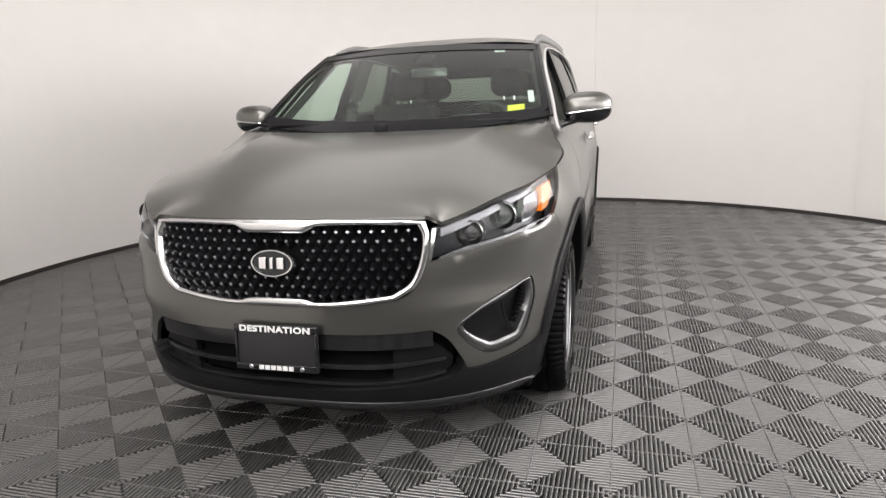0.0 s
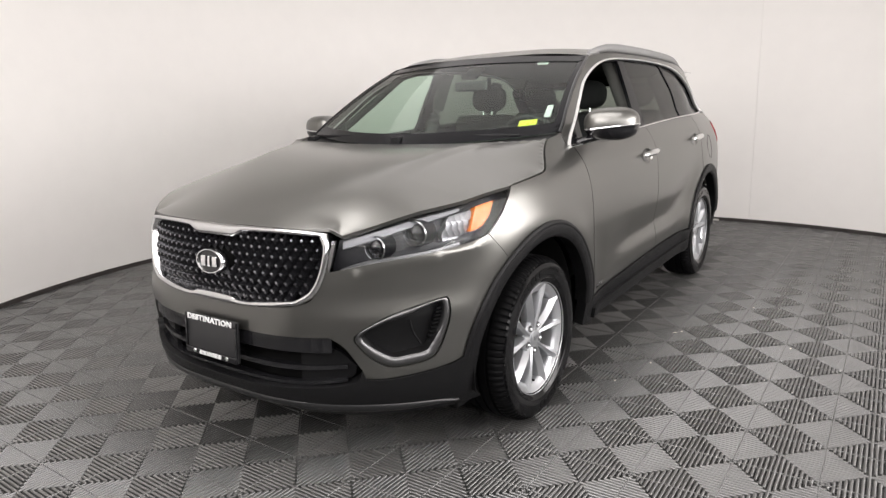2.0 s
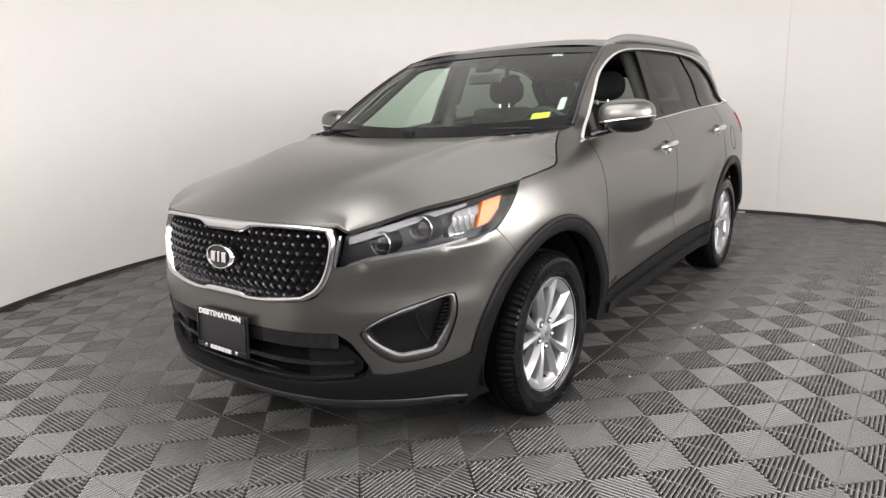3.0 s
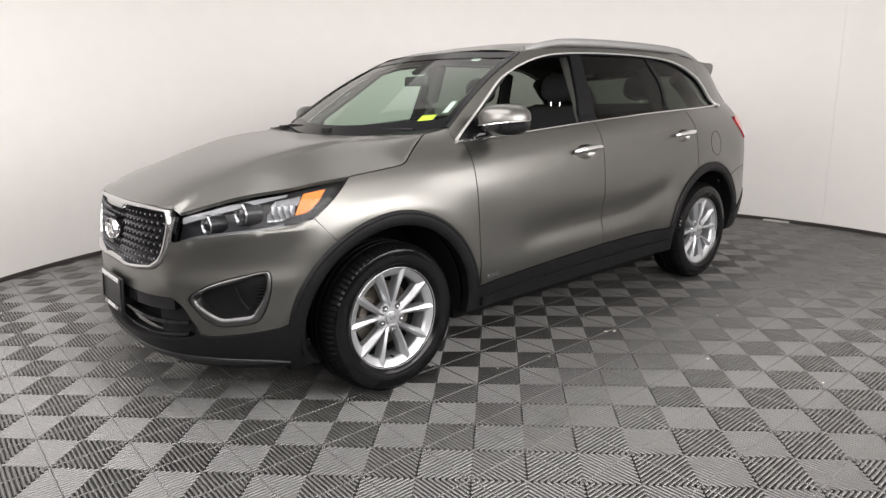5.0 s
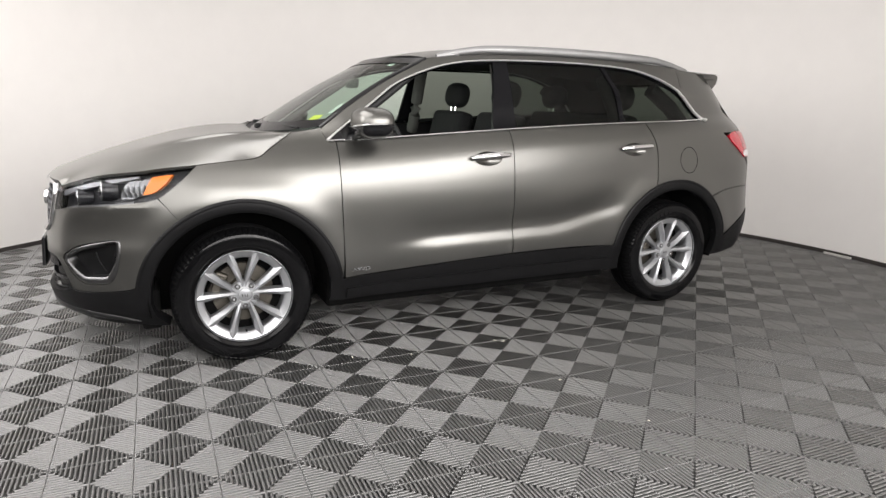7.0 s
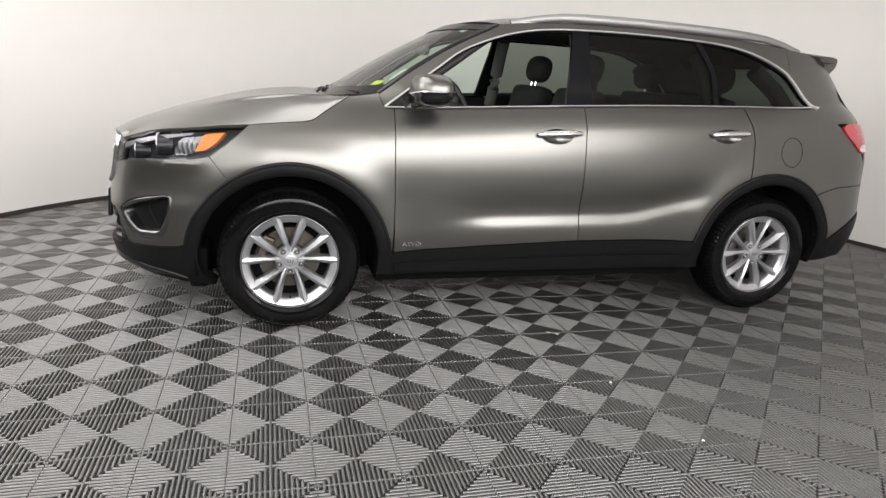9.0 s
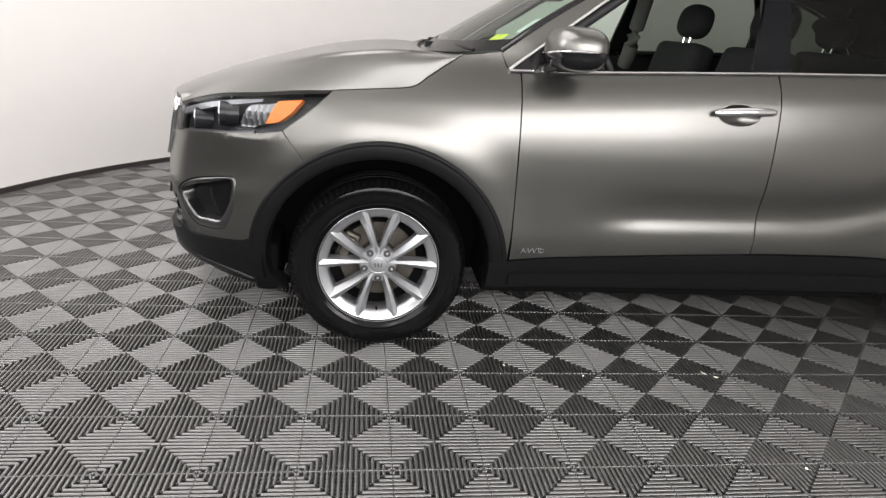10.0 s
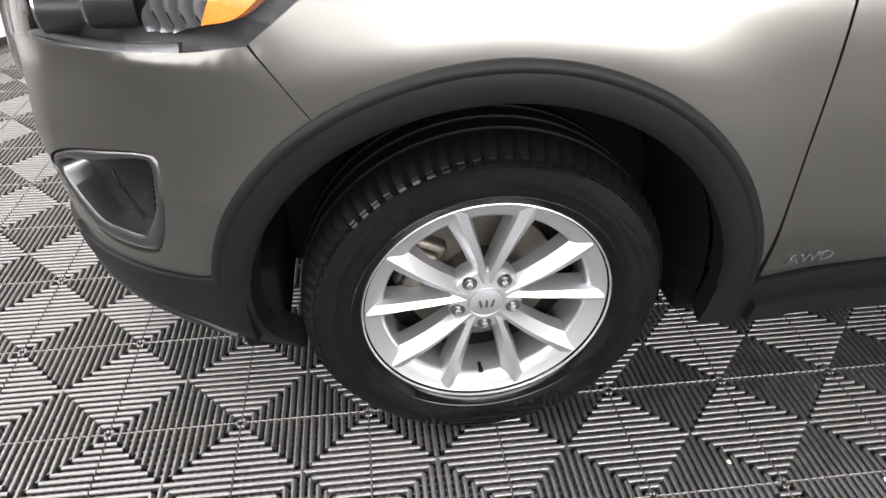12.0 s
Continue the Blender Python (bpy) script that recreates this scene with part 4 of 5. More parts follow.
for fl in (False, True):
    m_ = np.array([-1, 1, 1]) if fl else np.array([1, 1, 1])
    lamp = panel("headlight", skin, shrink(hl_loop, 1.02), M_LAMP, car, step=0.03, lift=-0.055, depth=0, flip=fl, label="black-backed projector headlight with an amber corner")
    panel("lamp_lens", skin, hl_loop, G_LENS, lamp, step=0.02, lift=0.0, depth=0.004, flip=fl)
    for s, z, r in ((sx(0.632), 0.860, 0.038), (sx(0.728), 0.900, 0.042)):
        c = (skin_at(s, z) - surface_normals(skin, np.array([[s, z]]))[0] * 0.028) * m_
        n = surface_normals(skin, np.array([[s, z]]))[0] * m_
        d = Vector(n) * 0.15 + Vector((0, -1, 0))
        mt = look(c, Vector(c) - d)
        v, f = lathe([(r * 1.12, -0.065), (r * 1.12, -0.01), (r * 1.11, 0.004)], 40, "z")
        link_mesh("projector_barrel", v, f, M_LAMP, lamp, smooth=True, matrix=mt)
        v, f = lathe([(r * 1.11, 0.004), (r * 1.10, 0.006), (r * 1.05, 0.009), (r * 0.97, 0.004), (r * 0.80, -0.010), (r * 0.74, -0.012)], 40, "z")
        ring = link_mesh("projector_ring", v, f, M_RINGS, lamp, smooth=True, matrix=mt)
        v, f = lathe([(r * 0.8, -0.006), (r * 0.74, 0.002), (r * 0.5, 0.011), (r * 0.25, 0.0155), (0.0002, 0.017)], 40, "z")
        link_mesh("projector_lens", v, f, M_GLOSS, lamp, smooth=True, matrix=mt)
    cl = outline(P((-0.565, 0.864), (-0.50, 0.868), (-0.462, 0.876)), P((-0.462, 0.876), (-0.44, 0.965)), P((-0.44, 0.965), (-0.545, 0.950)), P((-0.545, 0.950), (-0.565, 0.864)), step=0.012)
    panel("side_reflector", fluted, cl, M_REFL, lamp, step=0.0065, lift=-0.022, depth=0.03, flip=fl, label="clear faceted reflector")
    am = outline(P((-0.457, 0.882), (-0.405, 0.896), (-0.362, 0.935)), P((-0.362, 0.935), (-0.340, 0.980)), P((-0.340, 0.980), (-0.432, 0.968)), P((-0.432, 0.968), (-0.457, 0.882)), step=0.012)
    panel("turn_signal", skin, am, M_AMBER, lamp, step=0.015, lift=-0.012, depth=0.03, flip=fl, label="amber corner reflector")
    lowbar = outline(Q((0.535, 0.792), (0.62, 0.818)) + P((-0.60, 0.838), (-0.50, 0.852)), P((-0.50, 0.852), (-0.50, 0.843)), P((-0.50, 0.843), (-0.60, 0.829)) + Q((0.62, 0.807), (0.535, 0.783)), step=0.02)
    panel("lamp_light_bar", skin, lowbar, M_BEZEL, lamp, step=0.02, lift=-0.02, depth=0.01, flip=fl)
    brow = outline(Q((0.54, 0.885), (0.62, 0.912), (0.72, 0.948)) + P((-0.50, 0.972)), [P((-0.50, 0.972))[0], P((-0.50, 0.962))[0]], [P((-0.50, 0.962))[0]] + Q((0.72, 0.925), (0.62, 0.885), (0.54, 0.86)), step=0.02)
    panel("lamp_brow", skin, brow, M_BROW, lamp, step=0.03, lift=-0.02, depth=0.02, flip=fl)
    # chrome link between grille and lamp, and the bright ledge under the lamp
    lk = outline(Q((0.500, 0.80), (0.512, 0.885)), Q((0.512, 0.885), (0.523, 0.888)), Q((0.523, 0.888), (0.506, 0.778)), Q((0.506, 0.778), (0.500, 0.80)), step=0.02)
    panel("chrome_link", skin, lk[::-1], M_CHROME, lamp, step=0.02, lift=0.004, depth=0.02, flip=fl)
    tl = outline(P((3.345, 1.128), (3.362, 1.092), (3.42, 1.040), (3.485, 0.985)), P((3.485, 0.985), (3.56, 0.980)), P((3.56, 0.980), (3.575, 1.15)), P((3.575, 1.15), (3.47, 1.160), (3.375, 1.148), (3.345, 1.128)), step=0.02)
    tail = panel("tail_light", skin, tl, M_RED, car, step=0.03, lift=0.008, depth=0.03, flip=fl, label="red wrap-round tail light")
    tc = outline(P((3.475, 1.000), (3.50, 0.992)), P((3.50, 0.992), (3.555, 0.992)), P((3.555, 0.992), (3.558, 1.035)), P((3.558, 1.035), (3.50, 1.030), (3.475, 1.000)), step=0.02)
    panel("reverse_lens", skin, tc, M_WHITE, tail, step=0.02, lift=0.012, depth=0.006, flip=fl)

# number plate holder
bm = bmesh.new()
box(bm, -0.152, 0.152, -0.012, 0.0, -0.078, 0.078, 0.004)
plate = part("plate_holder", bm, M_PLATE, car, "black dealer plate frame with white lettering", matrix=pose(0, -0.945, 0.500, -4))
bm = bmesh.new()
for x0, x1, z0, z1 in ((-0.152, 0.152, 0.055, 0.078), (-0.152, 0.152, -0.078, -0.055), (-0.152, -0.143, -0.056, 0.056), (0.143, 0.152, -0.056, 0.056)):
    box(bm, x0, x1, -0.018, -0.011, z0, z1, 0.002)
part("plate_frame", bm, M_GLOSS, plate)
bm = bmesh.new()
box(bm, -0.06, 0.06, -0.03, 0.05, -0.06, 0.05)
part("plate_bracket", bm, M_BLACK, plate, matrix=pose(0, 0.04, 0))


def lettering(name, text, size, parent, matrix, mat, bold=0.0, wide=1.0):
    cu = bpy.data.curves.new(name, "FONT")
    cu.body, cu.size, cu.align_x, cu.align_y, cu.extrude, cu.offset = text, size, "CENTER", "CENTER", 0.0012, bold
    cu.space_character = wide
    cu.materials.append(mat)
    ob = new(name, cu)
    ob.parent = parent
    ob.matrix_basis = matrix
    return ob


lettering("plate_lettering", "DESTINATION", 0.0285, plate, pose(0, -0.0195, 0.0665, 90) @ Matrix.Diagonal((1.3, 1, 1, 1)), M_WHITE, 0.0011, 1.12)
bm = bmesh.new()
for k in range(6):
    box(bm, -0.064 + k * 0.022, -0.047 + k * 0.022, -0.0205, -0.017, -0.074, -0.059)
part("plate_print_bars", bm, M_WHITE, plate)
for x in (-0.095, 0.095):
    v, f = lathe([(0.0002, 0.004), (0.006, 0.003), (0.008, 0.0)], 16, "z")
    link_mesh("plate_screw", v, f, M_SATIN, plate, smooth=True, matrix=pose(x, -0.0185, -0.066, 90))
for fl in (False,):
    c = skin_at(0.66, 0.458)
    lettering("badge_lettering", "AWD", 0.029, car, Matrix.Translation((skin_at(0.606, 0.447)[0] + 0.005, 0.606, 0.447)) @ pose(0, 0, 0, 90, 0, 90 - math.degrees(math.atan2(skin_at(0.66, 0.46)[0] - skin_at(0.56, 0.46)[0], 0.10))) @ Matrix.Diagonal((1.42, 1, 1, 1)), material("letter_chrome", (0.36, 0.36, 0.37), 0.25, metal=1.0), 0.0004, 1.05)

# ---- wheels ----
def tyre_geometry():
    prof = [(0.222, -0.095), (0.25, -0.112), (0.30, -0.118), (0.333, -0.108), (0.350, -0.092), (0.356, -0.072), (0.357, -0.05), (0.348, -0.048), (0.348, -0.040), (0.3575, -0.038), (0.3575, -0.006), (0.349, -0.004), (0.349, 0.004), (0.3575, 0.006), (0.3575, 0.038), (0.348, 0.040), (0.348, 0.048), (0.357, 0.050), (0.356, 0.072), (0.350, 0.090), (0.336, 0.106), (0.3335, 0.1085), (0.331, 0.1075), (0.327, 0.1125), (0.305, 0.1175), (0.28, 0.117), (0.262, 0.1125), (0.2605, 0.1135), (0.258, 0.111), (0.246, 0.108), (0.240, 0.101), (0.234, 0.094)]
    squash = lambda r: r if r < 0.25 else 0.25 + (r - 0.25) * 0.945  # noqa: E731
    prof = [(squash(r), x) for r, x in prof]
    segs = 320
    v, f = lathe(prof, segs)
    n = len(prof)
    for k in range(segs):
        up = 0.0 if k % 4 else -0.0065
        for i, (r, x) in enumerate(prof):
            if 0.055 < x < 0.1085 and r > 0.322:
                c = 1 + up / r * (1.0 if x > 0.06 else 0.5)
                v[k * n + i] = (v[k * n + i][0], v[k * n + i][1] * c, v[k * n + i][2] * c)
    return v, f


def sidewall_bars():
    """Raised unreadable lettering as plain bars on the sidewall."""
    v, f = [], []
    spec = [(128 - 7.2 * k, 5.2, 0.276, 0.303) for k in range(6)] + [(76 - 3.2 * k, 2.2, 0.296, 0.304) for k in range(6)] + [(300 - 7 * k, 5.0, 0.277, 0.301) for k in range(6)]
    for a, w, r0, r1 in spec:
        b = len(v)
        for x in (0.1165, 0.1190):
            for r in (r0, r1):
                for q in (a, a + w):
                    v.append((x, r * math.cos(radians(q)), r * math.sin(radians(q))))
        f.extend([(b + 4, b + 5, b + 7, b + 6), (b, b + 1, b + 5, b + 4), (b + 2, b + 6, b + 7, b + 3), (b, b + 4, b + 6, b + 2), (b + 1, b + 3, b + 7, b + 5)])
    return v, f


def rim_geometry():
    prof = [(0.222, -0.09), (0.205, -0.06), (0.198, 0.02), (0.197, 0.066), (0.199, 0.075), (0.206, 0.0815), (0.220, 0.088), (0.232, 0.0925), (0.2365, 0.0955), (0.2385, 0.102), (0.2405, 0.101), (0.241, 0.090)]
    v, f = lathe(prof, 96)
    b = len(v)
    hv, hf = lathe([(0.073, 0.02), (0.078, 0.05), (0.076, 0.064), (0.070, 0.0715), (0.045, 0.0745), (0.037, 0.0760), (0.034, 0.074), (0.0002, 0.074)], 60)
    v += hv
    f += [tuple(i + b for i in q) for q in hf]
    return v, f


SPOKE_R = [0.040, 0.060, 0.085, 0.11, 0.15, 0.20, 0.2305]
spoke_turn = spline(SPOKE_R, [26.0, 24.5, 22.6, 21.6, 20.2, 18.5, 17.8])
spoke_half = spline(SPOKE_R, [0.0115, 0.0135, 0.0150, 0.0166, 0.0192, 0.0238, 0.0290])
spoke_face = spline(SPOKE_R, [0.0725, 0.0765, 0.0815, 0.0850, 0.0885, 0.0905, 0.0915])


def spoke_geometry(sgn):
    """One arm of a forked spoke: narrow by the hub, broad at the rim, with a crease near its outer side."""
    v, f = [], []
    rows = 19
    for k in range(rows):
        t = k / (rows - 1)
        r = 0.040 + t * (0.2305 - 0.040)
        a = radians(sgn * float(spoke_turn(r)))
        wl, face = float(spoke_half(r)), float(spoke_face(r))
        along, side = Vector((0, math.cos(a), math.sin(a))), Vector((0, -math.sin(a), math.cos(a))) * sgn
        dip = 0.024 * (1 - 0.35 * t)
        for o, h in ((-1.0, face - 0.052), (-0.97, face - 0.020 - dip * 0.6), (-0.88, face - dip), (-0.02, face + 0.001), (0.10, face + 0.003), (0.80, face - 0.004), (0.97, face - 0.016), (1.0, face - 0.052)):
            w = along * r + side * o * wl
            v.append((h, w.y, w.z))
    n = 8
    for k in range(rows - 1):
        for q in range(n - 1):
            quad = (n * k + q, n * k + q + 1, n * k + n + 1 + q, n * k + n + q)
            f.append(quad if sgn > 0 else quad[::-1])
    for q in (tuple(range(n))[::-1], tuple(n * (rows - 1) + q for q in range(n))):
        f.append(q if sgn > 0 else q[::-1])
    return v, f


tyre_v, tyre_f = tyre_geometry()
rim_v, rim_f = rim_geometry()
bars_v, bars_f = sidewall_bars()
wheel_meshes = {}


def shared(name, v, f, mat, parent, matrix=None, label=""):
    if name not in wheel_meshes:
        ob = link_mesh(name, v, f, mat, parent, label, True, matrix=matrix)
        wheel_meshes[name] = ob.data
        return ob
    ob = new(name, wheel_meshes[name])
    ob.parent = parent
    if matrix is not None:
        ob.matrix_basis = matrix
    if label:
        ob["label"] = label
    return ob


lug_v, lug_f = lathe([(0.0002, 0.0830), (0.0045, 0.0828), (0.0068, 0.0800), (0.0076, 0.074), (0.0078, 0.070)], 6)
well_v, well_f = lathe([(0.0150, 0.070), (0.0140, 0.0762), (0.0125, 0.0762), (0.0115, 0.0752), (0.004, 0.0752)], 24)
disc_v, disc_f = lathe([(0.060, 0.03), (0.075, 0.03), (0.080, 0.0), (0.155, 0.0), (0.157, -0.012), (0.155, -0.024), (0.08, -0.024)], 60)
back_v, back_f = lathe([(0.203, -0.012), (0.160, -0.012), (0.157, -0.03), (0.0002, -0.03)], 48)
cap_v, cap_f = lathe([(0.0335, 0.074), (0.0325, 0.0795), (0.026, 0.0815), (0.0002, 0.0825)], 40)
capbar_v = [(x, y, z) for x in (0.079, 0.0830) for y in (-0.0022, 0.0022) for z in (-0.009, 0.009)]
capbar_f = [(4, 6, 7, 5), (0, 1, 3, 2), (0, 4, 5, 1), (2, 3, 7, 6), (0, 2, 6, 4), (1, 5, 7, 3)]
valve_v, valve_f = lathe([(0.0042, 0.05), (0.0042, 0.066), (0.0052, 0.067), (0.0052, 0.075), (0.0002, 0.076)], 12)
for cy in (0.0, WB):
    for sgn in (1, -1):
        m = pose(sgn * 0.792, cy, HUB_Z, 0, 0, 0 if sgn > 0 else 180)
        wheel = shared("wheel", rim_v, rim_f, M_ALLOY, car, m, "silver ten-spoke alloy wheel with glossy black tyre")
        for c in range(5):
            for q, nm in ((-1, "spoke"), (1, "spoke_")):
                sp = shared(nm, *spoke_geometry(q), M_ALLOY, wheel, pose(0, 0, 0, -90 + 72 * c))
                sp.name = "spoke"
                sp.data.set_sharp_from_angle(angle=radians(16))
        tyre = shared("tyre", tyre_v, tyre_f, M_TYRE, wheel)
        if len(tyre.data.materials) == 1:
            tyre.data.materials.append(M_TREAD)
            for face in tyre.data.polygons:
                face.material_index = int(abs(face.center.x) < 0.100 and math.hypot(face.center.y, face.center.z) > 0.318)
        shared("sidewall_relief", bars_v, bars_f, M_TYRE, wheel)["kind"] = "stuff"
        cap = shared("centre_cap", cap_v, cap_f, M_ALLOY, wheel)
        for dy, slant in ((-0.012, 14), (0.0, 0), (0.012, -14)):
            shared("cap_bar", capbar_v, capbar_f, M_BEZEL, cap, pose(0, dy, 0, slant))
        for k in range(5):
            a = radians(-90 + 72 * k)
            lm = Matrix.Translation((0, 0.057 * math.cos(a), 0.057 * math.sin(a)))
            shared("lug_nut", lug_v, lug_f, M_CHROME, wheel, lm)
            shared("lug_seat", well_v, well_f, M_BEZEL, wheel, lm)
        shared("brake_disc", disc_v, disc_f, M_DISC, wheel)
        shared("brake_backing", back_v, back_f, M_DARK, wheel)
        shared("tyre_valve", valve_v, valve_f, M_BLACK, wheel, Matrix.Translation((0, 0.196 * math.cos(radians(-90)), 0.196 * math.sin(radians(-90)))) @ pose(0, 0, 0, 0, 0, 0))
        bm = bmesh.new()
        box(bm, -0.035, 0.028, -0.06, 0.06, 0.10, 0.17, 0.015)
        box(bm, 0.0, 0.045, -0.045, 0.045, 0.115, 0.16, 0.012)
        part("brake_caliper", bm, M_DISC, wheel, matrix=pose(0, 0, 0, 65 if sgn > 0 else -65))

# ---- car: mirrors, handles, rails, rear ----
def superquad(bm, centre, size, pw=2.6, nu=28, nv=18, shear=0.0):
    vs = []
    for j in range(nv + 1):
        b = math.pi * (j / nv - 0.5)
        row = []
        for i in range(nu):
            a = 2 * math.pi * i / nu
            f = lambda q: math.copysign(abs(q) ** (2 / pw), q)  # noqa: E731
            x, y, z = f(math.cos(b)) * f(math.cos(a)), f(math.cos(b)) * f(math.sin(a)), f(math.sin(b))
            row.append(bm.verts.new((centre[0] + size[0] * x, centre[1] + size[1] * (y + shear * x), centre[2] + size[2] * z)))
        vs.append(row)
    for j in range(nv):
        for i in range(nu):
            q = (i + 1) % nu
            bm.faces.new((vs[j][i], vs[j][q], vs[j + 1][q], vs[j + 1][i]))
    bmesh.ops.remove_doubles(bm, verts=bm.verts, dist=1e-5)
    return bm


def cut_z(bm, z, keep_above, slope=0.0):
    nrm = Vector((slope, 0, 1)).normalized()
    bmesh.ops.bisect_plane(bm, geom=bm.verts[:] + bm.edges[:] + bm.faces[:], plane_co=(0.95, 0.69, z), plane_no=nrm, clear_inner=keep_above, clear_outer=not keep_above)
    return bm


for k, sgn in enumerate((1, -1)):
    mc, ms = (0.945, 0.665, 1.222), (0.122, 0.095, 0.078)
    flipm = Matrix.Diagonal((sgn, 1, 1, 1))
    bm = cut_z(superquad(bmesh.new(), mc, ms, 2.7, shear=0.18), 1.208, True, -0.10)
    bm.transform(flipm)
    if sgn < 0:
        bmesh.ops.reverse_faces(bm, faces=bm.faces)
    mirror = part("door_mirror", bm, M_PAINT, front_doors[k], "body-coloured door mirror with a chrome blade")
    bm = cut_z(superquad(bmesh.new(), mc, (ms[0] * 0.985, ms[1] * 0.985, ms[2]), 2.7, shear=0.18), 1.207, False, -0.10)
    bm.transform(flipm)
    if sgn < 0:
        bmesh.ops.reverse_faces(bm, faces=bm.faces)
    part("mirror_base", bm, M_GLOSS, front_doors[k])
    pts = []
    for i in range(17):
        a = radians(205 + 165 * i / 16)
        f = lambda q: math.copysign(abs(q) ** (2 / 2.7), q)  # noqa: E731
        x = f(math.cos(a))
        pts.append((sgn * (mc[0] + ms[0] * 1.01 * x), mc[1] + ms[1] * (1.01 * f(math.sin(a)) + 0.18 * x), 1.207 + 0.10 * (mc[0] + ms[0] * x - 0.95)))
    v, f = tube(pts, [0.002] + [0.0045] * 15 + [0.002], 8, 1.0)
    link_mesh("mirror_blade", v, f, M_CHROME, front_doors[k], smooth=True)
    v, f = tube([(sgn * 0.79, 0.60, 1.135), (sgn * 0.84, 0.615, 1.150), (sgn * 0.90, 0.64, 1.165)], [0.034, 0.030, 0.028], 12, 0.6)
    link_mesh("mirror_stalk", v, f, M_GLOSS, front_doors[k], smooth=True)
    tri_ = outline(P((0.475, 1.128), (0.66, 1.135)), P((0.66, 1.135), (0.66, 1.262)), P((0.66, 1.262), (0.475, 1.132)))
    panel("sail_panel", skin, tri_, M_GLOSS, front_doors[k], step=0.03, lift=0.0, depth=0.01, flip=sgn < 0)
    for doors, y0, y1, z0 in ((front_doors, 1.255, 1.505, 1.024), (rear_doors, 2.305, 2.55, 1.061)):
        line = smooth_line([(y0, z0), ((y0 + y1) / 2, z0 + 0.008), (y1, z0 + 0.014)], 0.012)
        uv = np.array([(sy(y), z) for y, z in line])
        lift = 0.016 + 0.020 * np.sin(np.linspace(0.05, math.pi - 0.05, len(line))) ** 0.5
        pos = (skin(uv) + surface_normals(skin, uv) * lift[:, None]) * [sgn, 1, 1]
        n = len(pos)
        v, f = tube(pos, [0.008 + 0.0105 * math.sin(math.pi * min(1, max(0, i / (n - 1)))) ** 0.4 for i in range(n)], 12, 1.0)
        handle = link_mesh("door_handle", v, f, M_CHROME, doors[k], "chrome pull handle", True)
        # finger recess behind the handle
        cup = outline([(sy(y0 + 0.115 + 0.088 * math.cos(a)), z0 - 0.003 + 0.040 * math.sin(a)) for a in np.linspace(0, 2 * math.pi, 40)], step=0.01)
        uvv, tri = fill(cup, (), 0.012)
        pp = skin(uvv) + surface_normals(skin, uvv) * 0.0015
        nn = surface_normals(skin, uvv).copy()
        gy, gz = (uvv[:, 0] - (y0 + 0.115)) / 0.088, (uvv[:, 1] - (z0 - 0.003)) / 0.040
        nn[:, 1] -= -0.9 * gy
        nn[:, 2] -= -1.1 * gz
        nn /= np.linalg.norm(nn, axis=1)[:, None]
        nn[:, 1:] *= -1
        ff = [tuple(t) if sgn > 0 else tuple(t)[::-1] for t in tri]
        link_mesh("handle_recess", pp * [sgn, 1, 1], ff, M_PAINT, doors[k], "", True, nn * [sgn, 1, 1])
    rail = []
    for t in np.linspace(0, 1, 40):
        y = 1.16 + t * (3.06 - 1.16)
        xe = np.interp(y, edge_xyz[:, 1], edge_xyz[:, 0]) - 0.028
        ze = np.interp(y, edge_xyz[:, 1], edge_xyz[:, 2])
        lift = 0.027 * min(1, (math.sin(math.pi * min(1, max(0, t))) * 2.1) ** 0.8) + 0.002
        rail.append((sgn * xe, y, ze + 0.004 + lift))
    v, f = tube(rail, [0.011 + 0.006 * min(1, 4 * min(t, 1 - t)) for t in np.linspace(0, 1, 40)], 12, 1.5)
    link_mesh("roof_rail", v, f, M_RAIL, car, "satin silver roof rail", True)
    for i in range(2, 39, 35):
        x, y, z = rail[i]
        part("rail_foot", box(bmesh.new(), x - 0.012, x + 0.012, y - 0.05, y + 0.05, z - 0.035, z - 0.005, 0.004), M_RAIL, car)
    # fuel flap ring is on the driver's side only
    if sgn > 0:
        ring = [(2.882 + 0.079 * math.cos(a), 0.982 + 0.084 * math.sin(a)) for a in np.linspace(0, 2 * math.pi, 49)]
        uv = np.array([(sy(y), z) for y, z in ring])
        v, f = tube(skin(uv) + surface_normals(skin, uv) * -0.0005, 0.0022, 6)
        link_mesh("fuel_flap_joint", v, f, M_DARK, car, smooth=True)

# spoiler, tailgate glass
vs, fs = [], []
us = np.linspace(-1, 1, 25)
for u in us:
    sec = []
    for y, up, k in ((3.05, 0.004, 0), (3.25, 0.004, 0), (3.40, 0.002, 0), (3.44, -0.004, 0), (3.450, -0.018, 0), (3.440, -0.060, 1), (3.40, -0.100, 1), (3.20, -0.12, 1)):
        yy = y - 0.03 * abs(u) ** 4
        xe = np.interp(yy, [3.0, 3.3, 3.45], [0.615, 0.585, 0.565])
        ze = np.interp(yy, [3.0, 3.3, 3.45], [1.560, 1.556, 1.552])
        zm = roof_mid(min(yy, 3.45))
        sec.append((u * xe, yy, ze + (zm - ze) * (1 - abs(u) ** 3) + up))
    vs.extend(sec)
for i in range(len(us) - 1):
    for j in range(7):
        fs.append((8 * i + j, 8 * i + 8 + j, 8 * i + 9 + j, 8 * i + 1 + j))
fs.append(tuple(range(8)))
fs.append(tuple(range(8 * 24, 8 * 25))[::-1])
link_mesh("roof_spoiler", vs, fs, M_PAINT, car, "body-coloured roof spoiler", True)
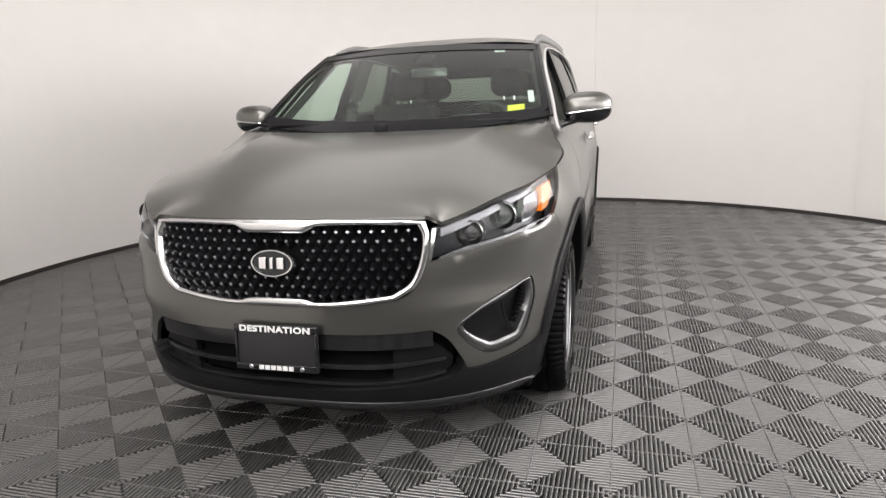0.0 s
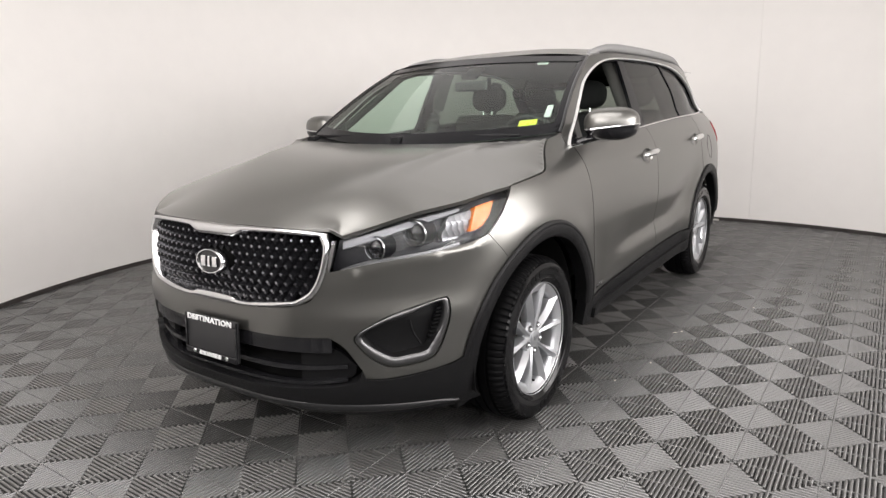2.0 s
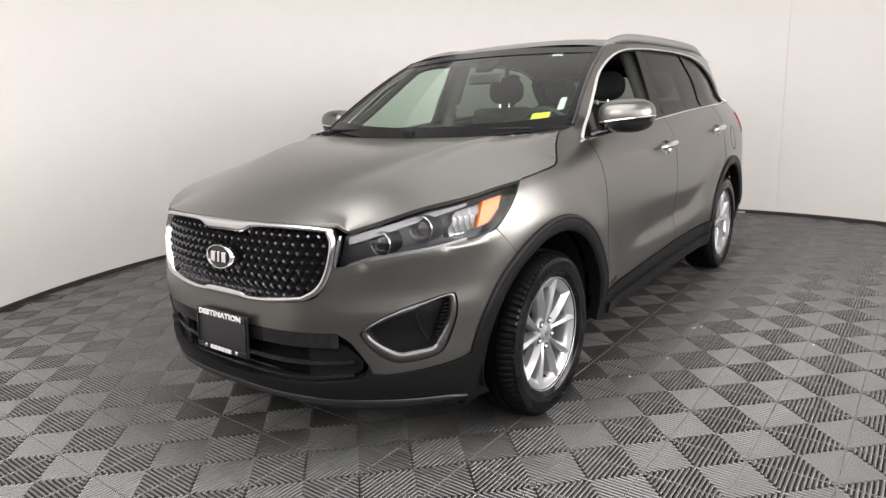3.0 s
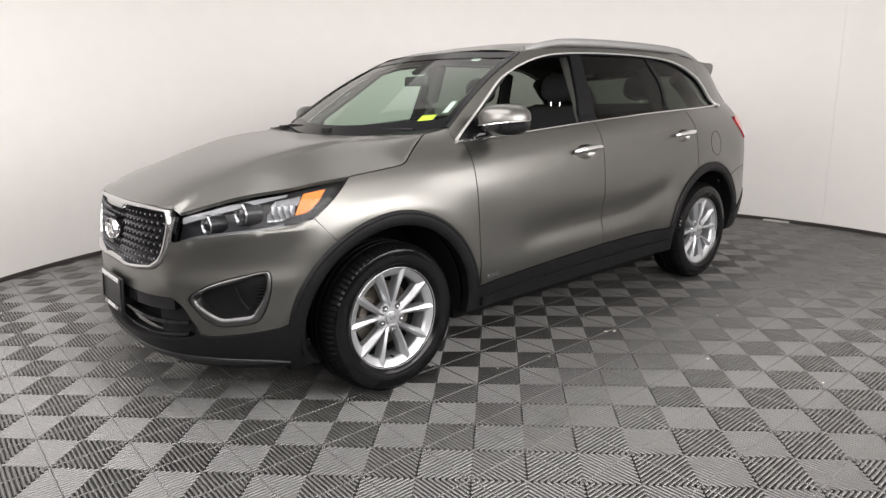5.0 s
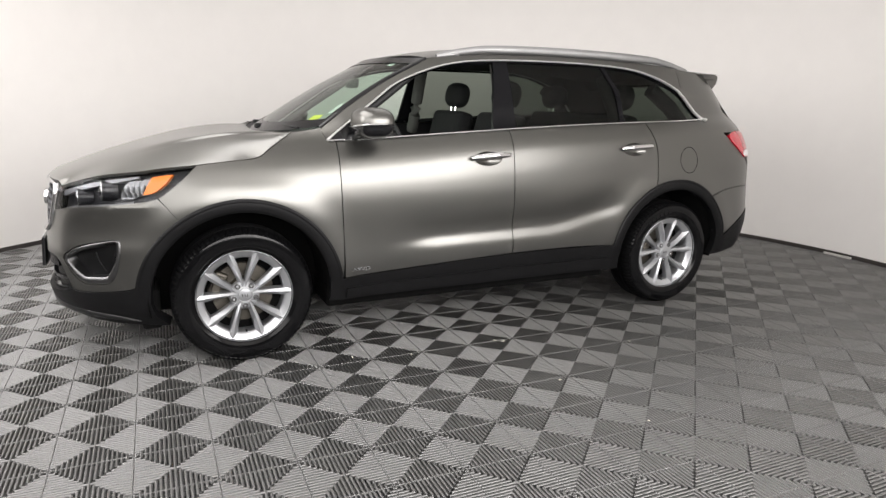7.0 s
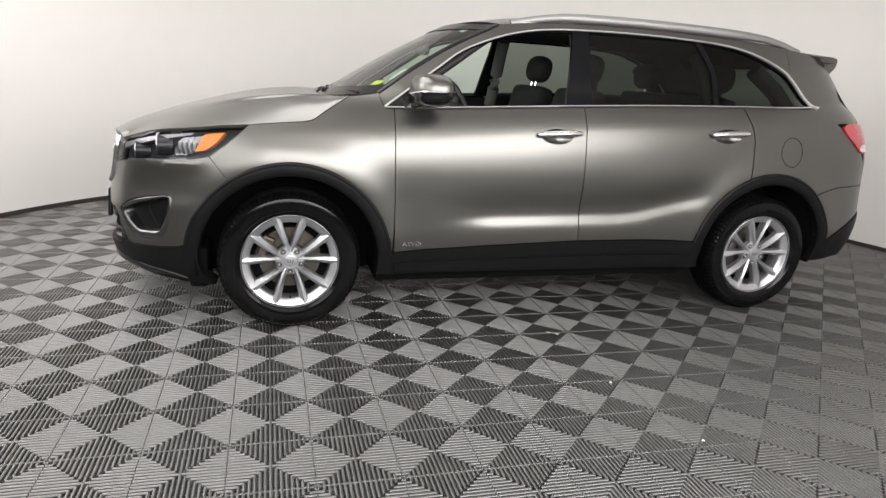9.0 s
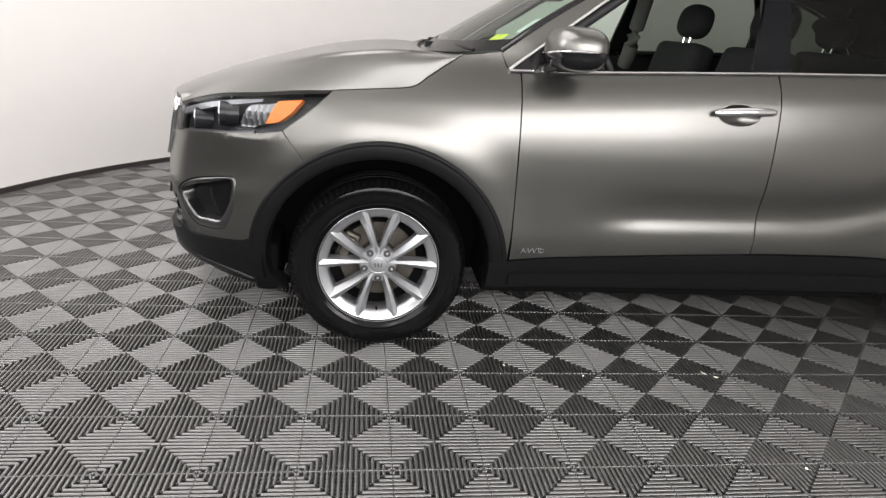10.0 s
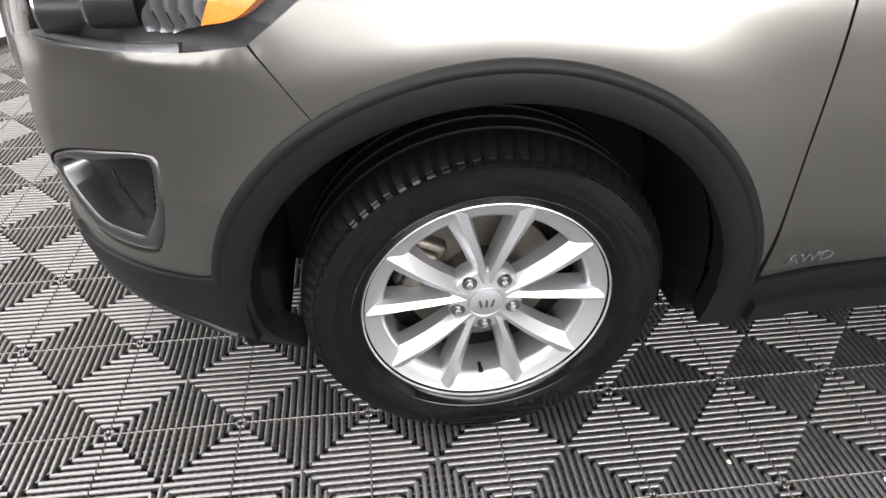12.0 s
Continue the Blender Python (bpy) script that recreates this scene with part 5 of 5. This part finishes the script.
low = [(u * 0.70, 3.66 - 0.16 * abs(u) ** 3, 1.16) for u in np.linspace(-1, 1, 15)]
high = [(u * 0.57, 3.345 - 0.05 * abs(u) ** 3, 1.49) for u in np.linspace(-1, 1, 15)]
ruled("rear_window", low, high, G_TINT, 0.02, car)
for sgn in (1, -1):
    lo = [skin_at(sy(y), z) * [sgn, 1, 1] for y, z in smooth_line([(3.60, 1.17), (3.65, 1.23), (3.65, 1.31), (3.575, 1.45), (3.49, 1.545)], 0.03)]
    n = len(lo)
    hi = [np.array([sgn * (0.70 + (0.57 - 0.70) * i / (n - 1)), 3.54 + (3.31 - 3.54) * i / (n - 1), 1.15 + (1.50 - 1.15) * i / (n - 1)]) for i in range(n)]
    fs = [(i, i + 1, n + i + 1, n + i) for i in range(n - 1)]
    link_mesh("rear_pillar", lo + hi, fs, M_PAINT, car, smooth=True)

# wipers and cowl
cowl_lo = [(u * 0.765, 0.185 + 0.10 * u * u, 1.134 + 0.024 * u * u) for u in np.linspace(-1, 1, 21)]
cowl_hi = [(u * 0.77, 0.245 + 0.20 * u * u, 1.144 + 0.044 * u * u) for u in np.linspace(-1, 1, 21)]
fs = [(i, i + 1, 22 + i, 21 + i) for i in range(20)]
link_mesh("cowl_panel", cowl_lo + cowl_hi, fs, M_BLACK, car, "black plastic cowl below the windscreen", True)
for x0, x1 in ((0.62, -0.02), (-0.10, -0.70)):
    pts = [(x0 + (x1 - x0) * t, 0.262 + 0.18 * (x0 + (x1 - x0) * t) ** 2 + 0.022, 1.172 + 0.03 * (x0 + (x1 - x0) * t) ** 2 + 0.010 * math.sin(math.pi * t)) for t in np.linspace(0, 1, 12)]
    v, f = tube(pts, 0.007, 6)
    link_mesh("wiper_arm", v, f, M_BLACK, car, smooth=True)
    bm = bmesh.new()
    box(bm, x1 - 0.03, x1 + 0.03, 0.22 + 0.18 * x1 * x1, 0.27 + 0.18 * x1 * x1, 1.145, 1.185, 0.008)
    part("wiper_pivot", bm, M_BLACK, car)

# printed black border of the windscreen
for name, pick in (("screen_border_low", [(i, j) for i in (0, 1, 2) for j in range(ws_n)]), ("screen_border_top", [(i, j) for i in (18, 19, 20) for j in range(ws_n)])):
    rows_ = sorted({i for i, _ in pick})
    vs = [(ws_rows[i][j][0], ws_rows[i][j][1] - 0.002, ws_rows[i][j][2] + 0.003) for i in rows_ for j in range(ws_n)]
    fs = [(a * ws_n + j, a * ws_n + j + 1, (a + 1) * ws_n + j + 1, (a + 1) * ws_n + j) for a in range(len(rows_) - 1) for j in range(ws_n - 1)]
    link_mesh(name, vs, fs, M_PIANO, windscreen, "", True)
for c0, c1 in ((0, 1), (ws_n - 2, ws_n - 1)):
    vs = []
    for r in ws_rows:
        a, b = np.array(r[c0]), np.array(r[c1])
        if c0 == 0:
            b = a + (b - a) * 0.5
        else:
            a = b + (a - b) * 0.5
        vs += [a + [0, -0.002, 0.003], b + [0, -0.002, 0.003]]
    fs = [(2 * i, 2 * i + 1, 2 * i + 3, 2 * i + 2) for i in range(20)]
    link_mesh("screen_border_side", vs, fs, M_PIANO, windscreen, "", True)

# windscreen stickers and mirror
def on_screen(u, t, dx=0.0):
    i = int(round(t * 20))
    row = ws_rows[i]
    p = [np.interp(u, np.linspace(-1, 1, len(row)), [q[c] for q in row]) for c in range(3)]
    return np.array(p)


def sticker(name, u, t, w, h, mat, label):
    c = on_screen(u, t)
    a = on_screen(min(u + 0.05, 1), t) - on_screen(u - 0.05, t)
    b = on_screen(u, min(t + 0.1, 1)) - on_screen(u, t - 0.1)
    a, b = a / np.linalg.norm(a), b / np.linalg.norm(b)
    n = np.cross(a, b)
    n = n / np.linalg.norm(n)
    c = c - n * 0.006
    vs = []
    for d in (0.0, -0.001):
        for i, j in ((-1, -1), (1, -1), (1, 1), (-1, 1)):
            vs.append(c + a * i * w / 2 + b * j * h / 2 + n * d)
    fs = [(0, 1, 2, 3), (7, 6, 5, 4), (0, 4, 5, 1), (1, 5, 6, 2), (2, 6, 7, 3), (3, 7, 4, 0)]
    return link_mesh(name, vs, fs, mat, windscreen, label)


sticker("yellow_label", 0.80, 0.15, 0.085, 0.05, M_YELLOW, "yellow-green inspection label")
sticker("white_label", 0.90, 0.27, 0.03, 0.10, M_WHITE, "white printed strip label")
sticker("white_label", 0.68, 0.90, 0.06, 0.035, M_WHITE, "small white label")
bm = bmesh.new()
box(bm, -0.105, 0.105, -0.013, 0.013, -0.028, 0.028, 0.011)
part("rear_view_mirror", bm, M_GLOSS, car, "black rear-view mirror", matrix=pose(0.07, 0.82, 1.435, -8, 0, 0))
bm = bmesh.new()
box(bm, -0.05, 0.05, -0.05, 0.07, -0.012, 0.012, 0.008)
part("sensor_cover", bm, M_DARK, car, matrix=pose(0.03, 0.90, 1.505, 28))

# ---- car interior ----
bm = bmesh.new()
box(bm, -0.70, 0.70, 0.38, 0.98, 0.90, 1.12, 0.04)
box(bm, -0.66, 0.66, 0.46, 0.90, 1.05, 1.165, 0.05)
box(bm, 0.20, 0.55, 0.66, 0.93, 1.12, 1.205, 0.04)
part("dashboard", bm, M_INTER, car)
v, f = [], []
ringp = [(0.185 * math.cos(a), 0.185 * math.sin(a), 0) for a in np.linspace(0, 2 * math.pi, 41)]
v, f = tube(ringp, 0.015, 10)
sm = pose(0.37, 0.98, 1.09, -68, 0, 0)
steer = link_mesh("steering_wheel", v, f, M_INTER, car, "black steering wheel", True, matrix=sm)
bm = bmesh.new()
box(bm, -0.07, 0.07, -0.06, 0.05, -0.03, 0.02, 0.015)
box(bm, -0.18, 0.18, -0.018, 0.018, -0.015, 0.005, 0.005)
box(bm, -0.016, 0.016, -0.18, 0.0, -0.015, 0.005, 0.005)
part("steering_hub", bm, M_INTER, steer)
bm = bmesh.new()
box(bm, -0.70, 0.70, 0.55, 3.3, 0.32, 0.42, 0.02)
part("cabin_floor", bm, M_INTER, car)


def seat(x, y, wide, headrests, label):
    bm = bmesh.new()
    box(bm, x - wide / 2, x + wide / 2, y - 0.52, y, 0.55, 0.74, 0.05)
    cushion = part("seat", bm, M_SEAT, car, label)
    bm = bmesh.new()
    box(bm, x - wide / 2 + 0.02, x + wide / 2 - 0.02, -0.07, 0.07, 0.0, 0.62, 0.055)
    bm.transform(pose(0, y + 0.0, 0.66, -14))
    part("backrest", bm, M_SEAT, cushion)
    for hx in headrests:
        bm = superquad(bmesh.new(), (0, 0, 0), (0.130, 0.072, 0.092), 2.6)
        part("headrest", bm, M_SEAT, cushion, matrix=pose(x + hx, y + 0.175, 1.380, -10))
        for d in (-0.035, 0.035):
            v, f = tube([(x + hx + d, y + 0.13, 1.20), (x + hx + d, y + 0.15, 1.33)], 0.006, 8)
            link_mesh("headrest_post", v, f, M_CHROME, cushion, smooth=True)


seat(0.37, 1.60, 0.52, (0,), "black fabric front seat with a headrest")
seat(-0.37, 1.60, 0.52, (0,), "black fabric front seat with a headrest")
seat(0.0, 2.50, 1.26, (-0.40, 0.40), "black fabric rear bench with headrests")
bm = bmesh.new()
box(bm, -0.10, 0.10, 0.95, 1.75, 0.45, 0.82, 0.03)
part("centre_console", bm, M_INTER, car)
# headliner and inner pillars
hv = [(p[0] * 0.97, p[1], p[2] - 0.035) for p in roof_v]
link_mesh("headliner", hv, roof_f, M_INTER, car, "dark headliner", True)
for sgn in (1, -1):
    for (y0, z0), (y1, z1), r in (((1.565, 1.15), (1.57, 1.60), 0.045), ((2.41, 1.18), (2.34, 1.53), 0.045), ((3.10, 1.18), (2.74, 1.47), 0.05), ((0.50, 1.15), (1.06, 1.54), 0.022)):
        a, b = skin_at(sy(y0), z0), skin_at(sy(y1), z1)
        line = smooth_line([(y0, z0), (y1, z1)], 0.05)
        uv = np.array([(sy(y), z) for y, z in line])
        pos = (skin(uv) - surface_normals(skin, uv) * (r + 0.032)) * [sgn, 1, 1]
        v, f = tube(pos, r, 10)
        link_mesh("inner_pillar", v, f, M_TRIM if 1.5 < y0 < 1.8 else M_INTER, car, smooth=True)
    dl = outline(P((0.52, 0.45), (1.5, 0.47), (2.3, 0.47)), P((2.3, 0.47), (2.52, 0.9), (2.50, 1.22)), P((2.50, 1.22), (1.5, 1.18), (0.50, 1.12)), P((0.50, 1.12), (0.52, 0.45)))
    panel("door_card", skin, dl, M_INTER, car, step=0.08, lift=-0.075, depth=0, flip=sgn < 0)

# ---- litter on the floor ----
def scrap(x, y, sx_, sy_, mat, label, turn=0):
    bm = bmesh.new()
    bmesh.ops.create_icosphere(bm, subdivisions=1, radius=1)
    for v in bm.verts:
        v.co = Vector((v.co.x * sx_ * random.uniform(0.6, 1.1), v.co.y * sy_ * random.uniform(0.6, 1.1), max(0.0, v.co.z) * 0.006 * random.uniform(0.6, 1.1)))
    ob = part("litter_scrap", bm, mat, smooth=False, matrix=pose(x, y, 0.0, 0, 0, turn))
    return tagged(ob, label, "litter", "scraps on the floor")


M_SCRAP = material("pale_scrap", (0.75, 0.72, 0.62), 0.7, var=0.2, scale=60)
for x, y, a, b, t in ((0.0, 1.30, 0.018, 0.005, 30), (0.03, 1.34, 0.012, 0.006, 80), (-0.057, 0.474, 0.007, 0.005, 0), (0.594, 1.346, 0.009, 0.006, 20), (1.096, 1.467, 0.009, 0.005, 70), (0.30, 2.02, 0.008, 0.004, 10), (0.02, 0.78, 0.006, 0.005, 0)):
    scrap(x, y, a, b, M_SCRAP, "small pale scrap lying on the ribbed tiles", t)


# ---- floor tiles (ribbed squares, 40 cm, laid cornerwise) ----
D = 0.2828
RIBS = 17


def over_edge(x, y):
    """How far a place lies outside the booth's wall."""
    a = math.degrees(math.atan2(y - ROOM_Y, x - ROOM_X)) % 360
    wide = a > ENTRY_A0 or a < ENTRY_A1 - 360
    return math.hypot(x - ROOM_X, y - ROOM_Y) - (ENTRY_R if wide else ROOM_R)


def tile_mesh(copies=((0.0, 0.0),)):
    vs, fs = [], []

    def bar(cx, cy, half, wide, along_x, a, b):
        """A rib with a rounded back, from a to b along its run."""
        mid = (cx + (a + b) / 2, cy) if along_x else (cx, cy + (a + b) / 2)
        if len(copies) > 1 and over_edge(*mid) > 0.05:
            return
        k = len(vs)
        prof = [(-1.0, -0.0158), (-1.0, -0.0064), (-0.94, -0.0041), (-0.76, -0.0019), (-0.42, -0.0005), (0.0, 0.0), (0.42, -0.0005), (0.76, -0.0019), (0.94, -0.0041), (1.0, -0.0064), (1.0, -0.0158)]
        n = len(prof)
        for e in (a, b):
            for o, z in prof:
                vs.append((cx + e, cy + o * wide, z) if along_x else (cx + o * wide, cy + e, z))
        for i in range(n - 1):
            q = (k + i, k + n + i, k + n + i + 1, k + i + 1)
            fs.append(q[::-1] if along_x else q)
        for e in (0, 1):
            q = tuple(k + n * e + i for i in range(n))
            fs.append(q if (e == 0) == along_x else q[::-1])

    def flat(x0, x1, y0, y1, z):
        k = len(vs)
        vs.extend([(x0, y0, z), (x1, y0, z), (x1, y1, z), (x0, y1, z)])
        fs.append((k, k + 1, k + 2, k + 3))

    pitch = D / RIBS
    wide = pitch * 0.345
    for ox, oy in copies:
        for cx, cy, along_x in ((0, 0.5, True), (0, -0.5, True), (0.5, 0, False), (-0.5, 0, False)):
            mx, my = ox + cx * D, oy + cy * D
            for k in range(RIBS):
                off = (k - RIBS // 2) * pitch
                half = D / 2 - abs(off) - 0.0015
                if half < 0.004:
                    continue
                for a, b in ((-half, -0.0018), (0.0018, half)):
                    bar(mx, my + off, half, wide, True, a, b) if along_x else bar(mx + off, my, half, wide, False, a, b)
                # low webs that tie the ribs together
                if along_x:
                    flat(mx + off - 0.0022, mx + off + 0.0022, my - half, my + half, -0.0085)
                else:
                    flat(mx - half, mx + half, my + off - 0.0022, my + off + 0.0022, -0.0085)
            r = D / 2 - 0.006
            if along_x:
                bar(mx, my, r, 0.0020, False, -r, r)
            else:
                bar(mx, my, r, 0.0020, True, -r, r)
    return vs, fs


spots = []
for i in range(-24, 30):
    for j in range(-24, 30):
        if (i + j) % 2 == 0 and over_edge(i * D, j * D) < 0.25:
            spots.append((i * D, j * D))
spots.sort(key=lambda p: math.hypot(p[0] - 0.2, p[1] - 0.3) + (50 if over_edge(*p) > -0.25 else 0))
tv, tf = tile_mesh()
first_tile = link_mesh("floor_tile", tv, tf, M_TILE, floor)
first_tile.data.shade_smooth()
first_tile.data.set_sharp_from_angle(angle=radians(60))
first_tile.location = (*spots[0], 0)
for p in spots[1:300]:
    t = new("floor_tile", first_tile.data)
    t.parent = floor
    t.location = (*p, 0)
if len(spots) > 300:
    rv, rf = tile_mesh(spots[300:])
    rest = link_mesh("far_floor_tiles", rv, rf, M_TILE, floor, "ribbed grey plastic floor tiles by the wall")
    rest.data.shade_smooth()
    rest.data.set_sharp_from_angle(angle=radians(60))
    rest["kind"] = "stuff"
